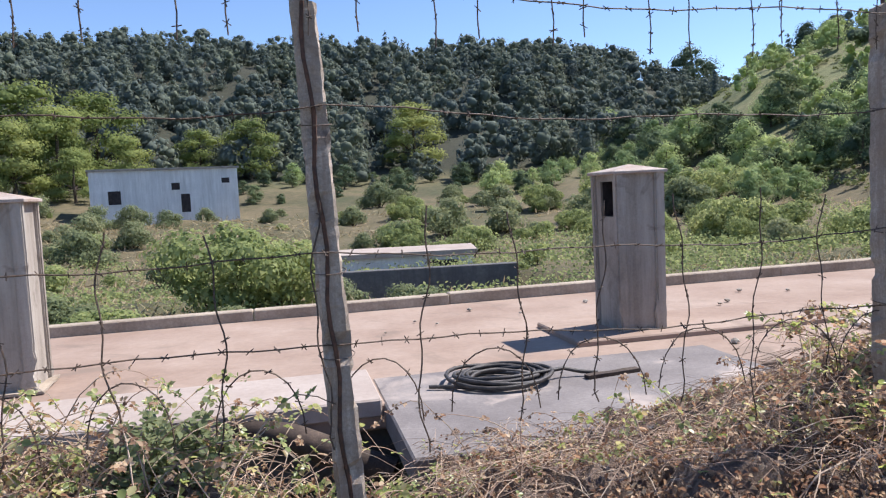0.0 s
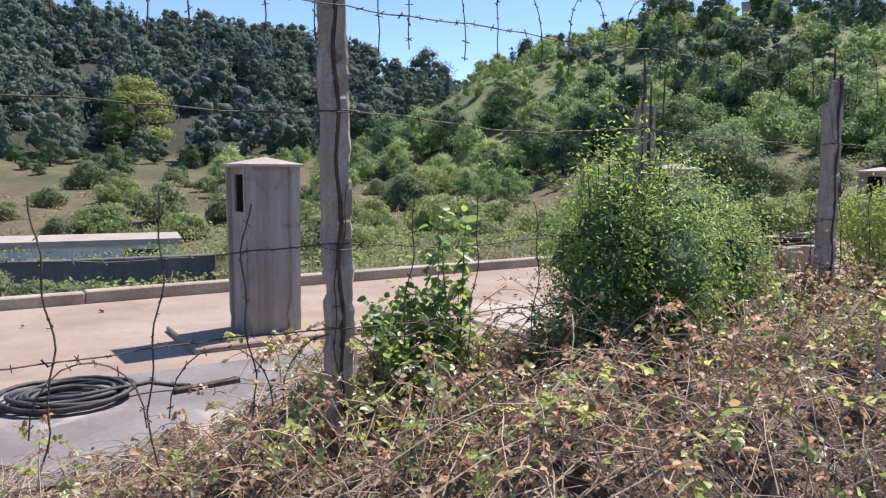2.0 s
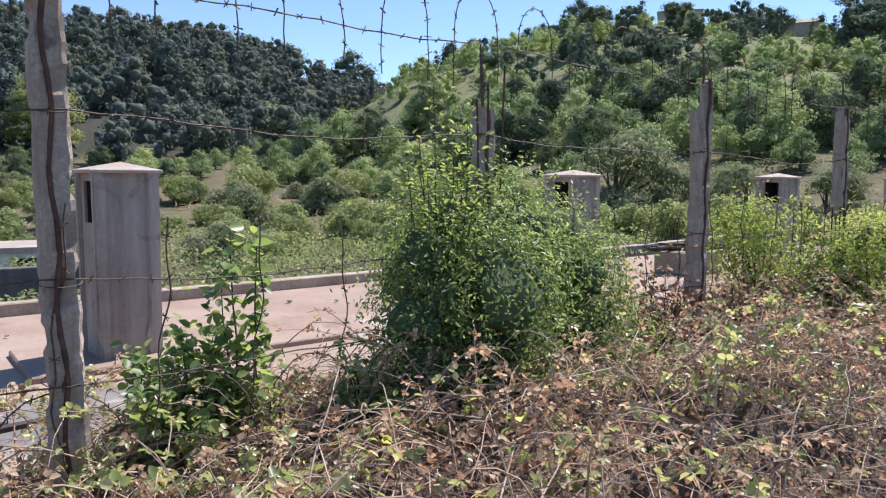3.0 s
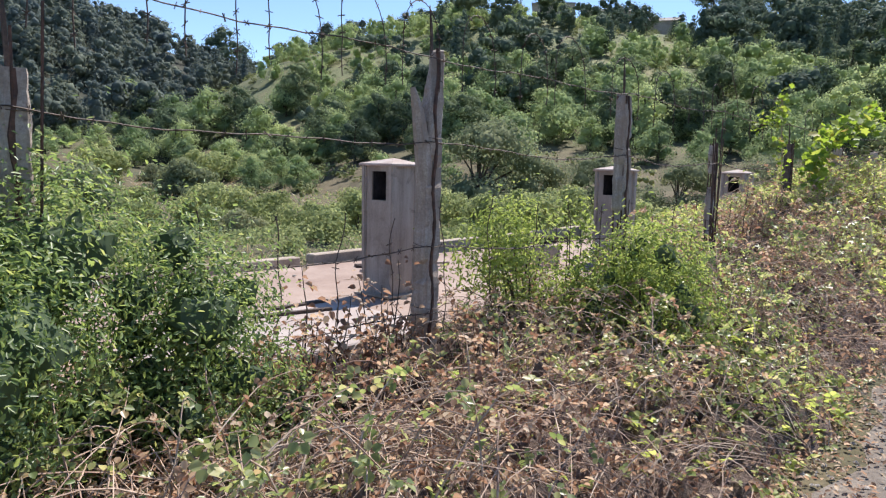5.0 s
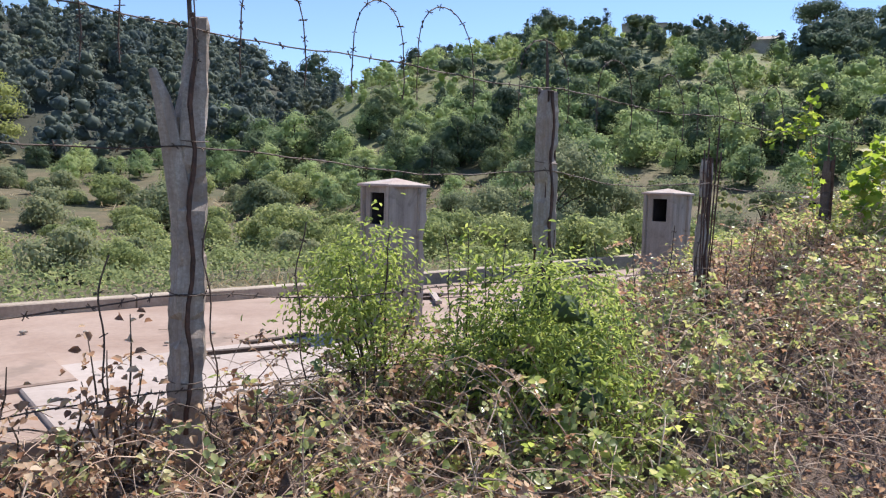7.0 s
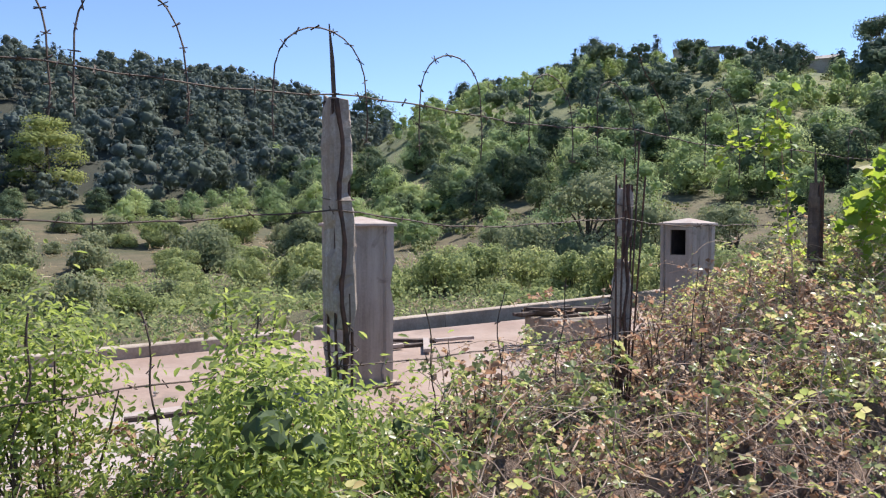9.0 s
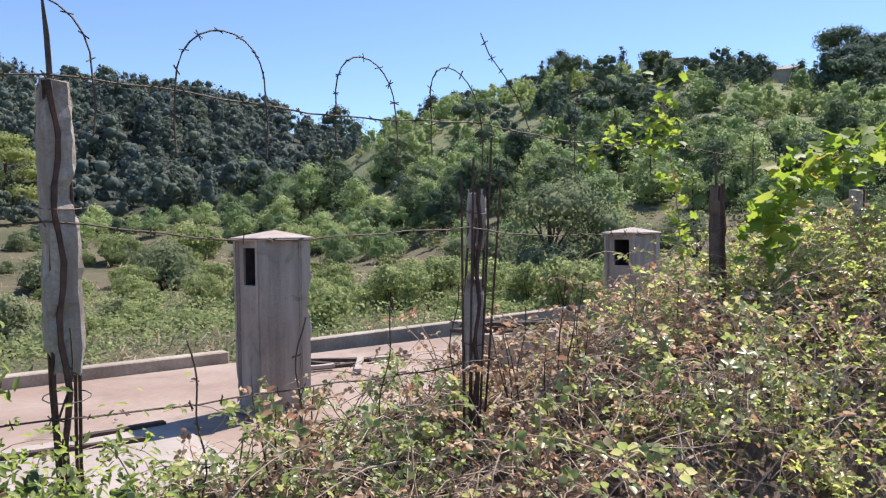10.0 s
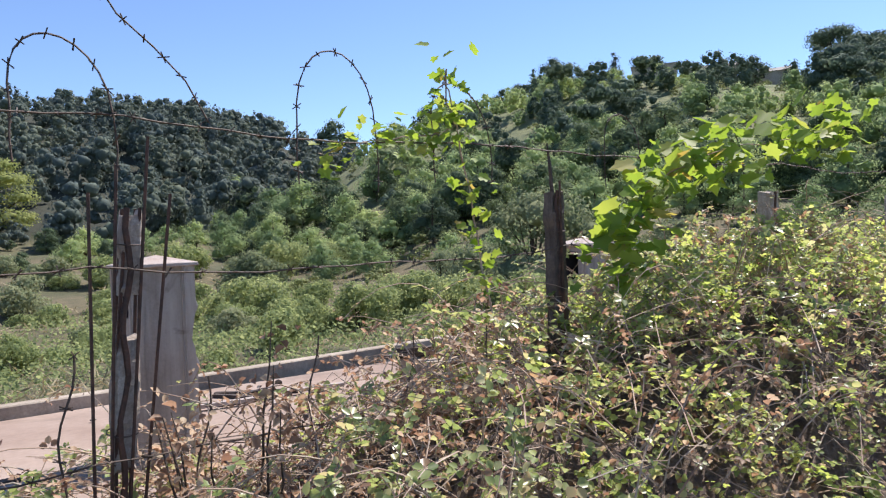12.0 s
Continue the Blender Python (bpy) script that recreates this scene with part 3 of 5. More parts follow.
def post(i, lean_u=0.0, lean_v=0.0, w=0.062, split=False, pieces=((-9.0, 9.0),), extra_bars=0, spike=0.0, dark=False):
    u, v = POST_U[i]
    top = POST_TOP[i]
    x, y = u * CU - v * SU, u * SU + v * CU
    zb = float(ground_z(x, y)) - 0.15
    root = empty("fence_post", at(u, v, zb), "slim dark brown fence post overgrown by vines" if dark else "cracked weathered concrete fence post with rusty reinforcement", "fence post", "fence posts along the path")
    h = top - zb
    mat = M_POST_DARK if dark else M_POST
    for lo, hi in pieces:
        z_lo, z_hi = max(lo - zb, 0.0), min(hi - zb, h)
        bm = bmesh.new()
        n = max(6, int((z_hi - z_lo) * 26))
        rings = []
        for k in range(n + 1):
            z = z_lo + (z_hi - z_lo) * k / n
            ww = w * (1.12 - 0.22 * z / h)
            ends = 1.0 if len(pieces) == 1 and lo < -5 else min(1.0, 0.84 + 0.05 * min(k, n - k))
            ring = []
            for a_, b_ in ((-1, -0.75), (-0.75, -1), (0.75, -1), (1, -0.75), (1, 0.75), (0.75, 1), (-0.75, 1), (-1, 0.75)):
                q = noise.noise(Vector((a_ * 1.3 + i * 5, b_ * 1.3, z * 7)))
                q2 = noise.noise(Vector((a_ * 2.3 + i * 5, b_ * 2.1, z * 31)))
                q3 = noise.noise(Vector((a_ * 4 + i * 3, b_ * 4, z * 5)))
                g = (1 + 0.12 * q + 0.13 * q2 - (0.3 if q3 > 0.22 else 0.0)) * ends
                if split and z > h - 0.42 and a_ < 0.2:
                    g *= max(0.25, (h - z) / 0.42)
                ring.append(bm.verts.new((a_ * ww * g + lean_u * z, b_ * ww * g + lean_v * z, z + (0.04 * q if k in (0, n) else 0))))
            rings.append(ring)
        for r0, r1 in zip(rings, rings[1:]):
            for j in range(8):
                bm.faces.new((r0[j], r0[(j + 1) % 8], r1[(j + 1) % 8], r1[j]))
        bm.faces.new(rings[-1])
        bm.faces.new(list(reversed(rings[0])))
        part("shaft" if len(pieces) == 1 else "shaft_piece", bm, mat, root)
    if len(pieces) > 1 or pieces[0][0] > -5:
        for sx, sy in ((-1, -1), (1, -1), (1, 1), (-1, 1)):
            hh = Heap()
            ts = np.linspace(0, h, 9)
            hh.add(*tube([(sx * w * 0.62 + lean_u * z + 0.008 * math.sin(z * 5 + sx), sy * w * 0.62 + lean_v * z, z) for z in ts], 0.0065, 5))
            hh.make("reinforcing_bar", M_BAR, root, "rusty bare reinforcing bar")
    if spike:
        hh = Heap()
        hh.add(*tube([(lean_u * h, lean_v * h, h - 0.15), (lean_u * h - 0.015, lean_v * h, h + spike * 0.5), (lean_u * h - 0.03, lean_v * h, h + spike)], [0.011, 0.010, 0.003], 5))
        hh.make("spike", M_RUST, root, "bent steel spike")
    # the crack: one dark tube stands in for its shaded groove and exposed bar
    hv = []
    for k in range(20):
        z = h * (0.2 + 0.8 * k / 19)
        hv.append((lean_u * z + 0.012 * math.sin(k * 1.3 + i) - 0.012, lean_v * z - w * (1.12 - 0.22 * z / h) * 0.99, z))
    b = Heap()
    b.add(*tube(hv, 0.0115, 5))
    b.make("reinforcing_bar", M_BAR, root, "dark rusty strip standing in for a crack's shade and bar")
    if split:
        hh = Heap()
        pts = [(-0.015, 0, h - 0.95), (-0.04, -0.005, h - 0.75), (-0.085, -0.01, h - 0.52), (-0.125, -0.015, h - 0.36), (-0.165, -0.01, h - 0.24)]
        hh.add(*tube([(p[0] + lean_u * p[2], p[1] + lean_v * p[2], p[2]) for p in pts], [0.052, 0.054, 0.046, 0.036, 0.016], 7))
        hh.make("split_piece", M_POST, root, "split-off shard of concrete")
    # wire ties
    for zt in (0.55, 0.93, 1.58):
        z = zt - zb
        if z < h:
            hh = Heap()
            ww = w * (1.12 - 0.22 * z / h) * 1.12
            ring = [(ww * 1.05 * math.cos(q) * 1.1 + lean_u * z, ww * 1.05 * math.sin(q) * 1.1 + lean_v * z, z + 0.01 * math.sin(q)) for q in np.linspace(0, 2 * math.pi, 13)]
            hh.add(*tube(ring, 0.0025, 3))
            hh.make("wire_tie", M_RUST, root)
    for k in range(extra_bars):
        hh = Heap()
        ou, ov = (k - extra_bars / 2) * 0.03, -w * 1.3 + 0.02 * (k % 2)
        tilt = 0.035 * (k - extra_bars / 2) + 0.02
        hh.add(*tube([(ou + tilt * zz + lean_u * zz, ov + lean_v * zz, zz) for zz in (0.1, h * 0.5, h + 0.05 + 0.10 * (k % 3))], 0.006, 5))
        hh.make("bar", M_BAR, root, "rusty bare bar")
    return root


post(0, 0.0, 0)
post(1, -0.035, 0.0)
post(2, -0.012, 0.0, spike=0.3)
post(3, 0.0, 0.0, 0.055, extra_bars=3, spike=0.4)
post(4, 0.015, 0.0, split=True, spike=0.25)
post(5, -0.02, 0.0, 0.058, pieces=((-9, 0.25), (0.45, 0.62), (1.02, 9)), spike=0.32)
post(6, 0.075, 0.03, 0.044, pieces=((-9, 0.45), (0.80, 1.25), (1.40, 1.68)), extra_bars=4)
post(7, 0.0, 0.0, 0.046, extra_bars=1, spike=0.25, dark=True)
post(8), post(9)


def barbs(heap, pts, every=0.115, r=random.Random(2)):
    pts = np.asarray(pts, float)
    seg = np.linalg.norm(np.diff(pts, axis=0), axis=1)
    s = np.concatenate([[0], np.cumsum(seg)])
    for d in np.arange(0.05, s[-1], every):
        p = np.array([np.interp(d, s, pts[:, k]) for k in range(3)])
        for _ in range(2):
            q = np.array([r.gauss(0, 1), r.gauss(0, 1), r.gauss(0, 1)])
            q *= 0.021 / np.linalg.norm(q)
            heap.add(*tube([p - q, p + q], 0.0026, 3))


def wire(name, pts, label, cat="barbed wire", group="fence wires", every=0.115, rad=0.0034):
    hp = Heap()
    hp.add(*tube(pts, rad, 4))
    root = tagged(hp.make(name, M_RUST), label, cat, group)
    hb = Heap()
    barbs(hb, pts, every)
    if hb.n:
        hb.make("barb_wire", M_RUST, root)["kind"] = "stuff"
    root.matrix_world = LOCAL
    return root


STRAND_U = [0, 4, 7, 9, 11, 13, 20]
STRAND_DZ = [0.10, 0, 0, -0.03, -0.06, -0.08, -0.08]


def strand(z, u0=-3.4, u1=19.2, sag=0.03, wob=0.012, k=0):
    us = np.arange(u0, u1, 0.12)
    posts = [p[0] for p in POST_U]
    pts = []
    for u in us:
        j = np.searchsorted(posts, u)
        a0 = posts[j - 1] if j > 0 else posts[0] - 2.3
        b0 = posts[j] if j < len(posts) else posts[-1] + 2.2
        t = (u - a0) / (b0 - a0)
        v = np.interp(u, posts, [p[1] for p in POST_U]) - 0.07
        pts.append((u, v + 0.01 * math.sin(u * 3 + k), z + float(np.interp(u, STRAND_U, STRAND_DZ)) - sag * 4 * t * (1 - t) + wob * math.sin(u * 4.1 + k * 2) + 0.004 * math.sin(u * 17 + k)))
    return pts


for k, (z, sg) in enumerate(((2.07, 0.02), (1.58, 0.05), (0.94, 0.03), (0.55, 0.03))):
    wire("barbed_strand", strand(z, sag=sg, k=k), "rusty barbed wire strand strung between the posts")

fr = random.Random(11)
u = -3.0
while u < 19:
    v = np.interp(u, [p[0] for p in POST_U], [p[1] for p in POST_U]) - 0.075
    zt, zb = 1.17 + fr.uniform(-0.08, 0.08), 0.12 + fr.uniform(-0.1, 0.15)
    ph = fr.uniform(0, 6)
    pts = [(u + 0.03 * math.sin(z * 5 + ph) + 0.012 * math.sin(z * 17 + 2 * ph) + 0.02 * (z - 0.9) * fr.uniform(0.6, 1.4), v + 0.012 * math.sin(z * 7 + ph), z) for z in np.linspace(zb, zt, 20)]
    wire("vertical_stay", pts, "rusty twisted barbed wire stay tied across the strands", group="fence stays", every=0.17, rad=0.0038)
    u += fr.uniform(0.37, 0.46)


def hoop(u, w, hgt, tail0, tail1, lean=0.0, group="wire hoops on the fence", z0=2.07):
    z0 += float(np.interp(u, STRAND_U, STRAND_DZ))
    v = np.interp(u, [p[0] for p in POST_U], [p[1] for p in POST_U]) - 0.07
    pts = [(u - w / 2, v, z0 - tail0), (u - w / 2 - 0.005, v, z0 - tail0 * 0.5)]
    for q in np.linspace(math.pi, 0, 13):
        pts.append((u + w / 2 * math.cos(q) + lean * math.sin(q), v + 0.02 * math.sin(q), z0 + hgt * math.sin(q) ** 0.8))
    pts += [(u + w / 2 + 0.008, v, z0 - tail1 * 0.5), (u + w / 2, v, z0 - tail1)]
    wire("wire_hoop", pts, "rusty barbed wire hoop rising above the top strand", group=group, every=0.085)


for u0, w, hg in ((-2.6, .34, .3), (-2.0, .34, .32), (-1.4, .36, .33), (-0.8, .33, .3), (-0.2, .34, .34), (0.4, .36, .33), (0.95, .33, .3), (1.5, .34, .32), (2.05, .35, .33), (2.55, .33, .3), (3.1, .34, .33), (3.6, .32, .3), (4.16, .32, .3), (4.67, .33, .27), (5.22, .3, .28), (5.74, .28, .27), (6.23, .31, .3), (6.7, .28, .26), (7.14, .24, .24), (7.6, .3, .28), (8.05, .3, .3), (8.5, .3, .3), (9.0, .31, .3), (9.55, .3, .28), (9.97, .38, .32), (10.70, .42, .27), (11.36, .35, .25), (12.0, .3, .24), (12.5, .3, .26), (13.5, .36, .34), (14.15, .33, .27), (15.3, .3, .22), (16.4, .3, .25)):
    hoop(u0, w, hg, 0.2 + fr.uniform(-0.05, 0.06), 0.22 + fr.uniform(-0.05, 0.06), fr.uniform(-0.04, 0.04))
wire("loose_wire_end", [(12.60, 4.50, 2.42), (12.66, 4.51, 2.33), (12.78, 4.53, 2.24), (12.89, 4.55, 2.14), (12.97, 4.56, 2.0)], "loose barbed wire end sticking up above the fence", every=0.085)
# low coils along the foot of the fence
for u0 in np.arange(-2.5, 12.5, 0.55):
    w = 0.42 + fr.uniform(-0.06, 0.08)
    pts = [(u0 + w / 2 * math.cos(q), 4.45 + 0.08 * math.sin(q * 0.5) + fr.uniform(-0.01, 0.01), 0.20 + 0.30 * max(math.sin(q), 0.0) ** 0.9) for q in np.linspace(math.pi, 0, 12)]
    wire("ground_coil", pts, "rusty barbed wire coil at the foot of the fence", group="low wire coils", every=0.1)


# ---- things on the platform ----
def hose_coil(u, v):
    hp = Heap()
    pts = []
    r = random.Random(5)
    for k in range(150):
        q = k * 0.33
        rad = 0.40 - 0.10 * math.sin(k * 0.043) + 0.035 * math.sin(q * 0.37)
        pts.append((rad * 1.15 * math.cos(q) + 0.05 * math.sin(k * 0.11), rad * math.sin(q) + 0.04 * math.cos(k * 0.13), 0.035 + 0.06 * (k / 150) + 0.025 * math.sin(q * 1.7)))
    pts += [(0.75, 0.1, 0.1), (0.95, 0.12, 0.05), (1.15, 0.1, 0.035)]
    pts = [(-0.8, -0.28, 0.03), (-0.6, -0.3, 0.03), (-0.2, -0.4, 0.035)] + pts
    hp.add(*tube(pts, 0.024, 7))
    ob = tagged(hp.make("hose_coil", M_HOSE, smooth=True), "thick black hose lying coiled on the platform", "hose")
    ob.matrix_world = at(u, v, ZP + 0.0, -16)


hose_coil(3.3, 9.25)


def beam(u, v, z, L, w, h, rz, mat=M_PLANK, label="dark weathered timber beam lying on the concrete", rx=0.0, ry=0.0, name="timber_beam"):
    bm = bmesh.new()
    box(bm, -L / 2, L / 2, -w / 2, w / 2, 0, h)
    bmesh.ops.subdivide_edges(bm, edges=[e_ for e_ in bm.edges if abs(e_.verts[0].co.x - e_.verts[1].co.x) > L / 2], cuts=7)
    for q in bm.verts:
        q.co += noise.noise_vector(q.co * 4 + Vector((u, v, 0))) * 0.012
    ob = part(name, bm, mat)
    ob.matrix_world = LOCAL @ pose(u, v, z, rx, ry, rz)
    return tagged(ob, label, "beam")


beam(12.6, 11.45, ZP - 0.02, 1.1, 0.12, 0.09, 4)
beam(12.0, 10.95, ZP + 0.03, 1.5, 0.09, 0.05, -9)
beam(4.6, 9.0, ZP - 0.005, 0.7, 0.1, 0.05, 8)
# a low concrete chamber with a pile of timber on it
bm = bmesh.new()
box(bm, -0.75, 0.75, -0.5, 0.5, 0, 0.55)
worn(bevelled(bm, 0.025), 0, 0.012, 3)
ob = part("concrete_chamber", bm, M_KERB)
ob.matrix_world = at(19.9, 12.3, ZP - 0.02, 0)
tagged(ob, "low pale concrete chamber heaped with broken timber", "chamber")
pr = random.Random(8)
for k in range(10):
    beam(19.9 + pr.uniform(-0.6, 0.6), 12.3 + pr.uniform(-0.35, 0.4), ZP + 0.53 + 0.055 * (k // 3), pr.uniform(1.0, 2.2), pr.uniform(0.07, 0.13), 0.055, pr.uniform(-28, 24), label="dark broken timber piled on the chamber", ry=pr.uniform(-2, 2))
for k in range(7):
    beam(17.2 + pr.uniform(-0.9, 1.4), 13.7 + pr.uniform(-0.5, 0.9), ZP - 0.02 + 0.05 * (k % 2), pr.uniform(0.7, 1.6), 0.12, 0.06, pr.uniform(-60, 60), M_SLAB_PALE if k % 2 else M_PLANK, "broken slab or board among the debris")
# open pit beneath the pale slab near the path side, with a fallen pipe
hp = Heap()
hp.add(*tube([(-0.5, 0.25, 0.12), (0.1, 0.05, 0.0), (0.7, -0.2, -0.22), (1.1, -0.35, -0.36)], 0.15, 12))
ob = tagged(hp.make("drain_pipe", M_PLANK, smooth=True), "thick black drain pipe below the slab edge", "pipe")
ob.matrix_world = at(0.8, 8.75, -1.2, 0)
bm = bmesh.new()
box(bm, -0.35, 0.35, -0.2, 0.2, 0, 0.55)
worn(bevelled(bm, 0.02), 0, 0.02, 4)
ob = part("concrete_block", bm, M_KERB)
ob.matrix_world = at(9.2, 8.55, -1.6, -3)
tagged(ob, "grey concrete block standing before the platform edge", "block")
r = random.Random(21)
for k in range(26):
    bm = bmesh.new()
    bmesh.ops.create_icosphere(bm, subdivisions=1, radius=r.uniform(0.025, 0.07))
    for q in bm.verts:
        q.co *= r.uniform(0.7, 1.25)
        q.co.z *= 0.6
    ob = part("stone", bm, M_STONE)
    ob.matrix_world = at(r.uniform(2.2, 15), r.uniform(9.2, 14.8), ZP + 0.02, r.uniform(0, 360))
    tagged(ob, "small loose stone on the platform", "stone", "stones on the platform")


# ---- buildings ----
def polar(az, dist):
    return EYE0[0] + dist * math.sin(radians(az)), EYE0[1] + dist * math.cos(radians(az))


def house(name, az, dist, w, d, h, mat, label, windows, z=None, rz=None, roof="flat", door=None, trim=M_ROOFTRIM):
    x, y = polar(az, dist)
    zz = float(ground_z(x, y)) if z is None else z
    root = empty(name, pose(x, y, zz, 0, 0, -az if rz is None else rz), label, "building")
    bm = bmesh.new()
    box(bm, -w / 2, w / 2, -d / 2, d / 2, -3.5, h)
    part("wall", bm, mat, root)
    bm = bmesh.new()
    if roof == "flat":
        box(bm, -w / 2 - 0.2, w / 2 + 0.2, -d / 2 - 0.2, d / 2 + 0.2, h, h + 0.25)
    else:
        pr_ = [bm.verts.new(p) for p in ((-w / 2 - .4, -d / 2 - .4, h), (w / 2 + .4, -d / 2 - .4, h), (w / 2 + .4, d / 2 + .4, h), (-w / 2 - .4, d / 2 + .4, h), (-w / 2 - .2, 0, h + 1.5), (w / 2 + .2, 0, h + 1.5))]
        for f in ((0, 1, 5, 4), (2, 3, 4, 5), (0, 4, 3), (1, 2, 5), (3, 2, 1, 0)):
            bm.faces.new([pr_[i] for i in f])
    part("roof", bm, trim, root)
    for wx, wz, ww, wh in windows:
        bm = bmesh.new()
        box(bm, wx - ww / 2, wx + ww / 2, -d / 2 - 0.04, -d / 2 + 0.1, wz, wz + wh)
        wo = part("window", bm, M_HOLE, root, "dark window")
        bm = bmesh.new()
        box(bm, wx - ww / 2 - 0.08, wx + ww / 2 + 0.08, -d / 2 - 0.1, -d / 2 + 0.05, wz - 0.08, wz)
        part("sill", bm, mat, wo)
    if door:
        bm = bmesh.new()
        box(bm, door - 0.5, door + 0.5, -d / 2 - 0.05, -d / 2 + 0.1, 0, 2.1)
        part("door", bm, M_HOLE, root, "dark doorway")
    return root


house("white_building", -27.7, 95, 16.0, 9, 4.9, M_WHITE, "long white single-storey building with a flat roof", [(1.0, 2.6, 0.9, 0.8), (-5.5, 1.2, 1.3, 1.5), (6.6, 3.2, 0.9, 0.6)], z=0.6, door=2.0, rz=29)
house("low_outbuilding", -15.6, 39.4, 8.5, 4, 1.75, M_WHITE, "low pale outbuilding half sunk behind the basin", [(2.6, 0.8, 1.6, 0.7)], z=-3.7, rz=6, trim=M_SLAB_PALE)
house("hill_house", 38.6, 186, 10, 8, 3.6, M_OCHRE, "pale house on the hill crest", [(-2.5, 1.5, 1.2, 1.5), (2.5, 1.5, 1.2, 1.5)], roof="flat")
house("hill_house", 42.5, 187, 11, 8, 2.6, M_OCHRE, "pale gabled house on the hill crest", [(-2.5, 1.2, 1.2, 1.4), (2.5, 1.2, 1.2, 1.4)], roof="gable")
house("hill_house", 46.4, 187, 9, 8, 2.6, M_OCHRE, "tawny gabled house on the hill crest", [(-2, 1.2, 1.2, 1.4)], roof="gable")
bm = bmesh.new()
box(bm, -5.5, 4.6, -0.2, 0.2, -2.0, 0.0)
bevelled(bm, 0.03)
bx, by = polar(-18, 28.4)
ob = part("basin_wall", bm, M_BASIN)
ob.matrix_world = pose(bx, by, -1.65, 0, 0, 8)
tagged(ob, "stained concrete basin wall below the grass, darkened for shade", "wall", kind="structure")


# ---- far woods ----
def crown_lobes(kind, r):
    """Centres, radii and flattening of the foliage masses of a tree of unit height."""
    if kind == "cone":
        k = np.linspace(0.14, 0.92, 7)
        c = np.stack([r.normal(0, 0.02, 7), r.normal(0, 0.02, 7), k], 1)
        return c, 0.22 * (1.04 - k) + 0.03, 0.9
    if kind == "column":
        k = np.linspace(0.12, 0.93, 8)
        c = np.stack([r.normal(0, 0.03, 8), r.normal(0, 0.03, 8), k], 1)
        return c, 0.12 * (1.1 - k) + 0.035, 1.2
    if kind == "layered":
        m = 17
        k = np.repeat([0.2, 0.42, 0.64, 0.84], [5, 5, 4, 3]) + r.normal(0, 0.025, m)
        q = r.uniform(0, 2 * np.pi, m)
        wide = np.interp(k, [0.15, 0.5, 0.9], [0.34, 0.36, 0.14]) * r.uniform(0.45, 1.1, m)
        return np.stack([wide * np.cos(q), wide * np.sin(q), k], 1), r.uniform(0.12, 0.19, m), 0.55
    if kind == "umbrella":
        m = 11
        q = r.uniform(0, 2 * np.pi, m)
        wide = 0.36 * np.sqrt(r.uniform(0, 1, m))
        return np.stack([wide * np.cos(q), wide * np.sin(q), 0.84 - 0.5 * wide ** 2 + r.normal(0, 0.03, m)], 1), r.uniform(0.12, 0.19, m), 0.62
    if kind == "round":
        m = 15
        q, k = r.uniform(0, 2 * np.pi, m), np.linspace(0.0, 1.0, m)
        wide = 0.29 * np.sqrt(np.clip(1 - (k - 0.3) ** 2 / 0.55, 0.05, 1)) * r.uniform(0.45, 1.15, m)
        return np.stack([wide * np.cos(q), wide * np.sin(q), 0.20 + 0.62 * k], 1), r.uniform(0.13, 0.22, m) * (1.1 - 0.4 * k), 0.85
    m = 17
    q, k = r.uniform(0, 2 * np.pi, m), r.uniform(0.0, 1.0, m)
    wide = 0.42 * np.sqrt(np.clip(1 - k ** 2, 0.04, 1)) * r.uniform(0.4, 1.15, m)
    return np.stack([wide * np.cos(q), wide * np.sin(q), 0.14 + 0.62 * k], 1), r.uniform(0.11, 0.21, m), 0.85


def crown_points(kind, n, r):
    """Foliage points on the outside of the lobes, the way they face, and the lobes themselves."""
    c, s, flat = crown_lobes(kind, r)
    i = r.choice(len(s), 4 * n, p=s ** 2 / (s ** 2).sum())
    d = r.normal(size=(4 * n, 3))
    d /= np.linalg.norm(d, axis=1, keepdims=True)
    sq = np.array([1, 1, flat])
    p = c[i] + d * (s[i] * r.choice([0.85, 0.98, 1.06, 1.24], 4 * n) * r.uniform(0.9, 1.1, 4 * n))[:, None] * sq
    gap = np.min(np.linalg.norm((p[:, None] - c[None]) / sq, axis=2) / s[None], axis=1)
    ok = np.nonzero((gap > 0.78) & (p[:, 2] > 0.0))[0][:n]
    p, d, i = p[ok], d[ok], i[ok]
    mid = np.array([0, 0, c[:, 2].mean()])
    out = (p - mid) / (np.linalg.norm(p - mid, axis=1, keepdims=True) + 1e-6)
    return p, 0.75 * d + 0.35 * out, c, s, sq


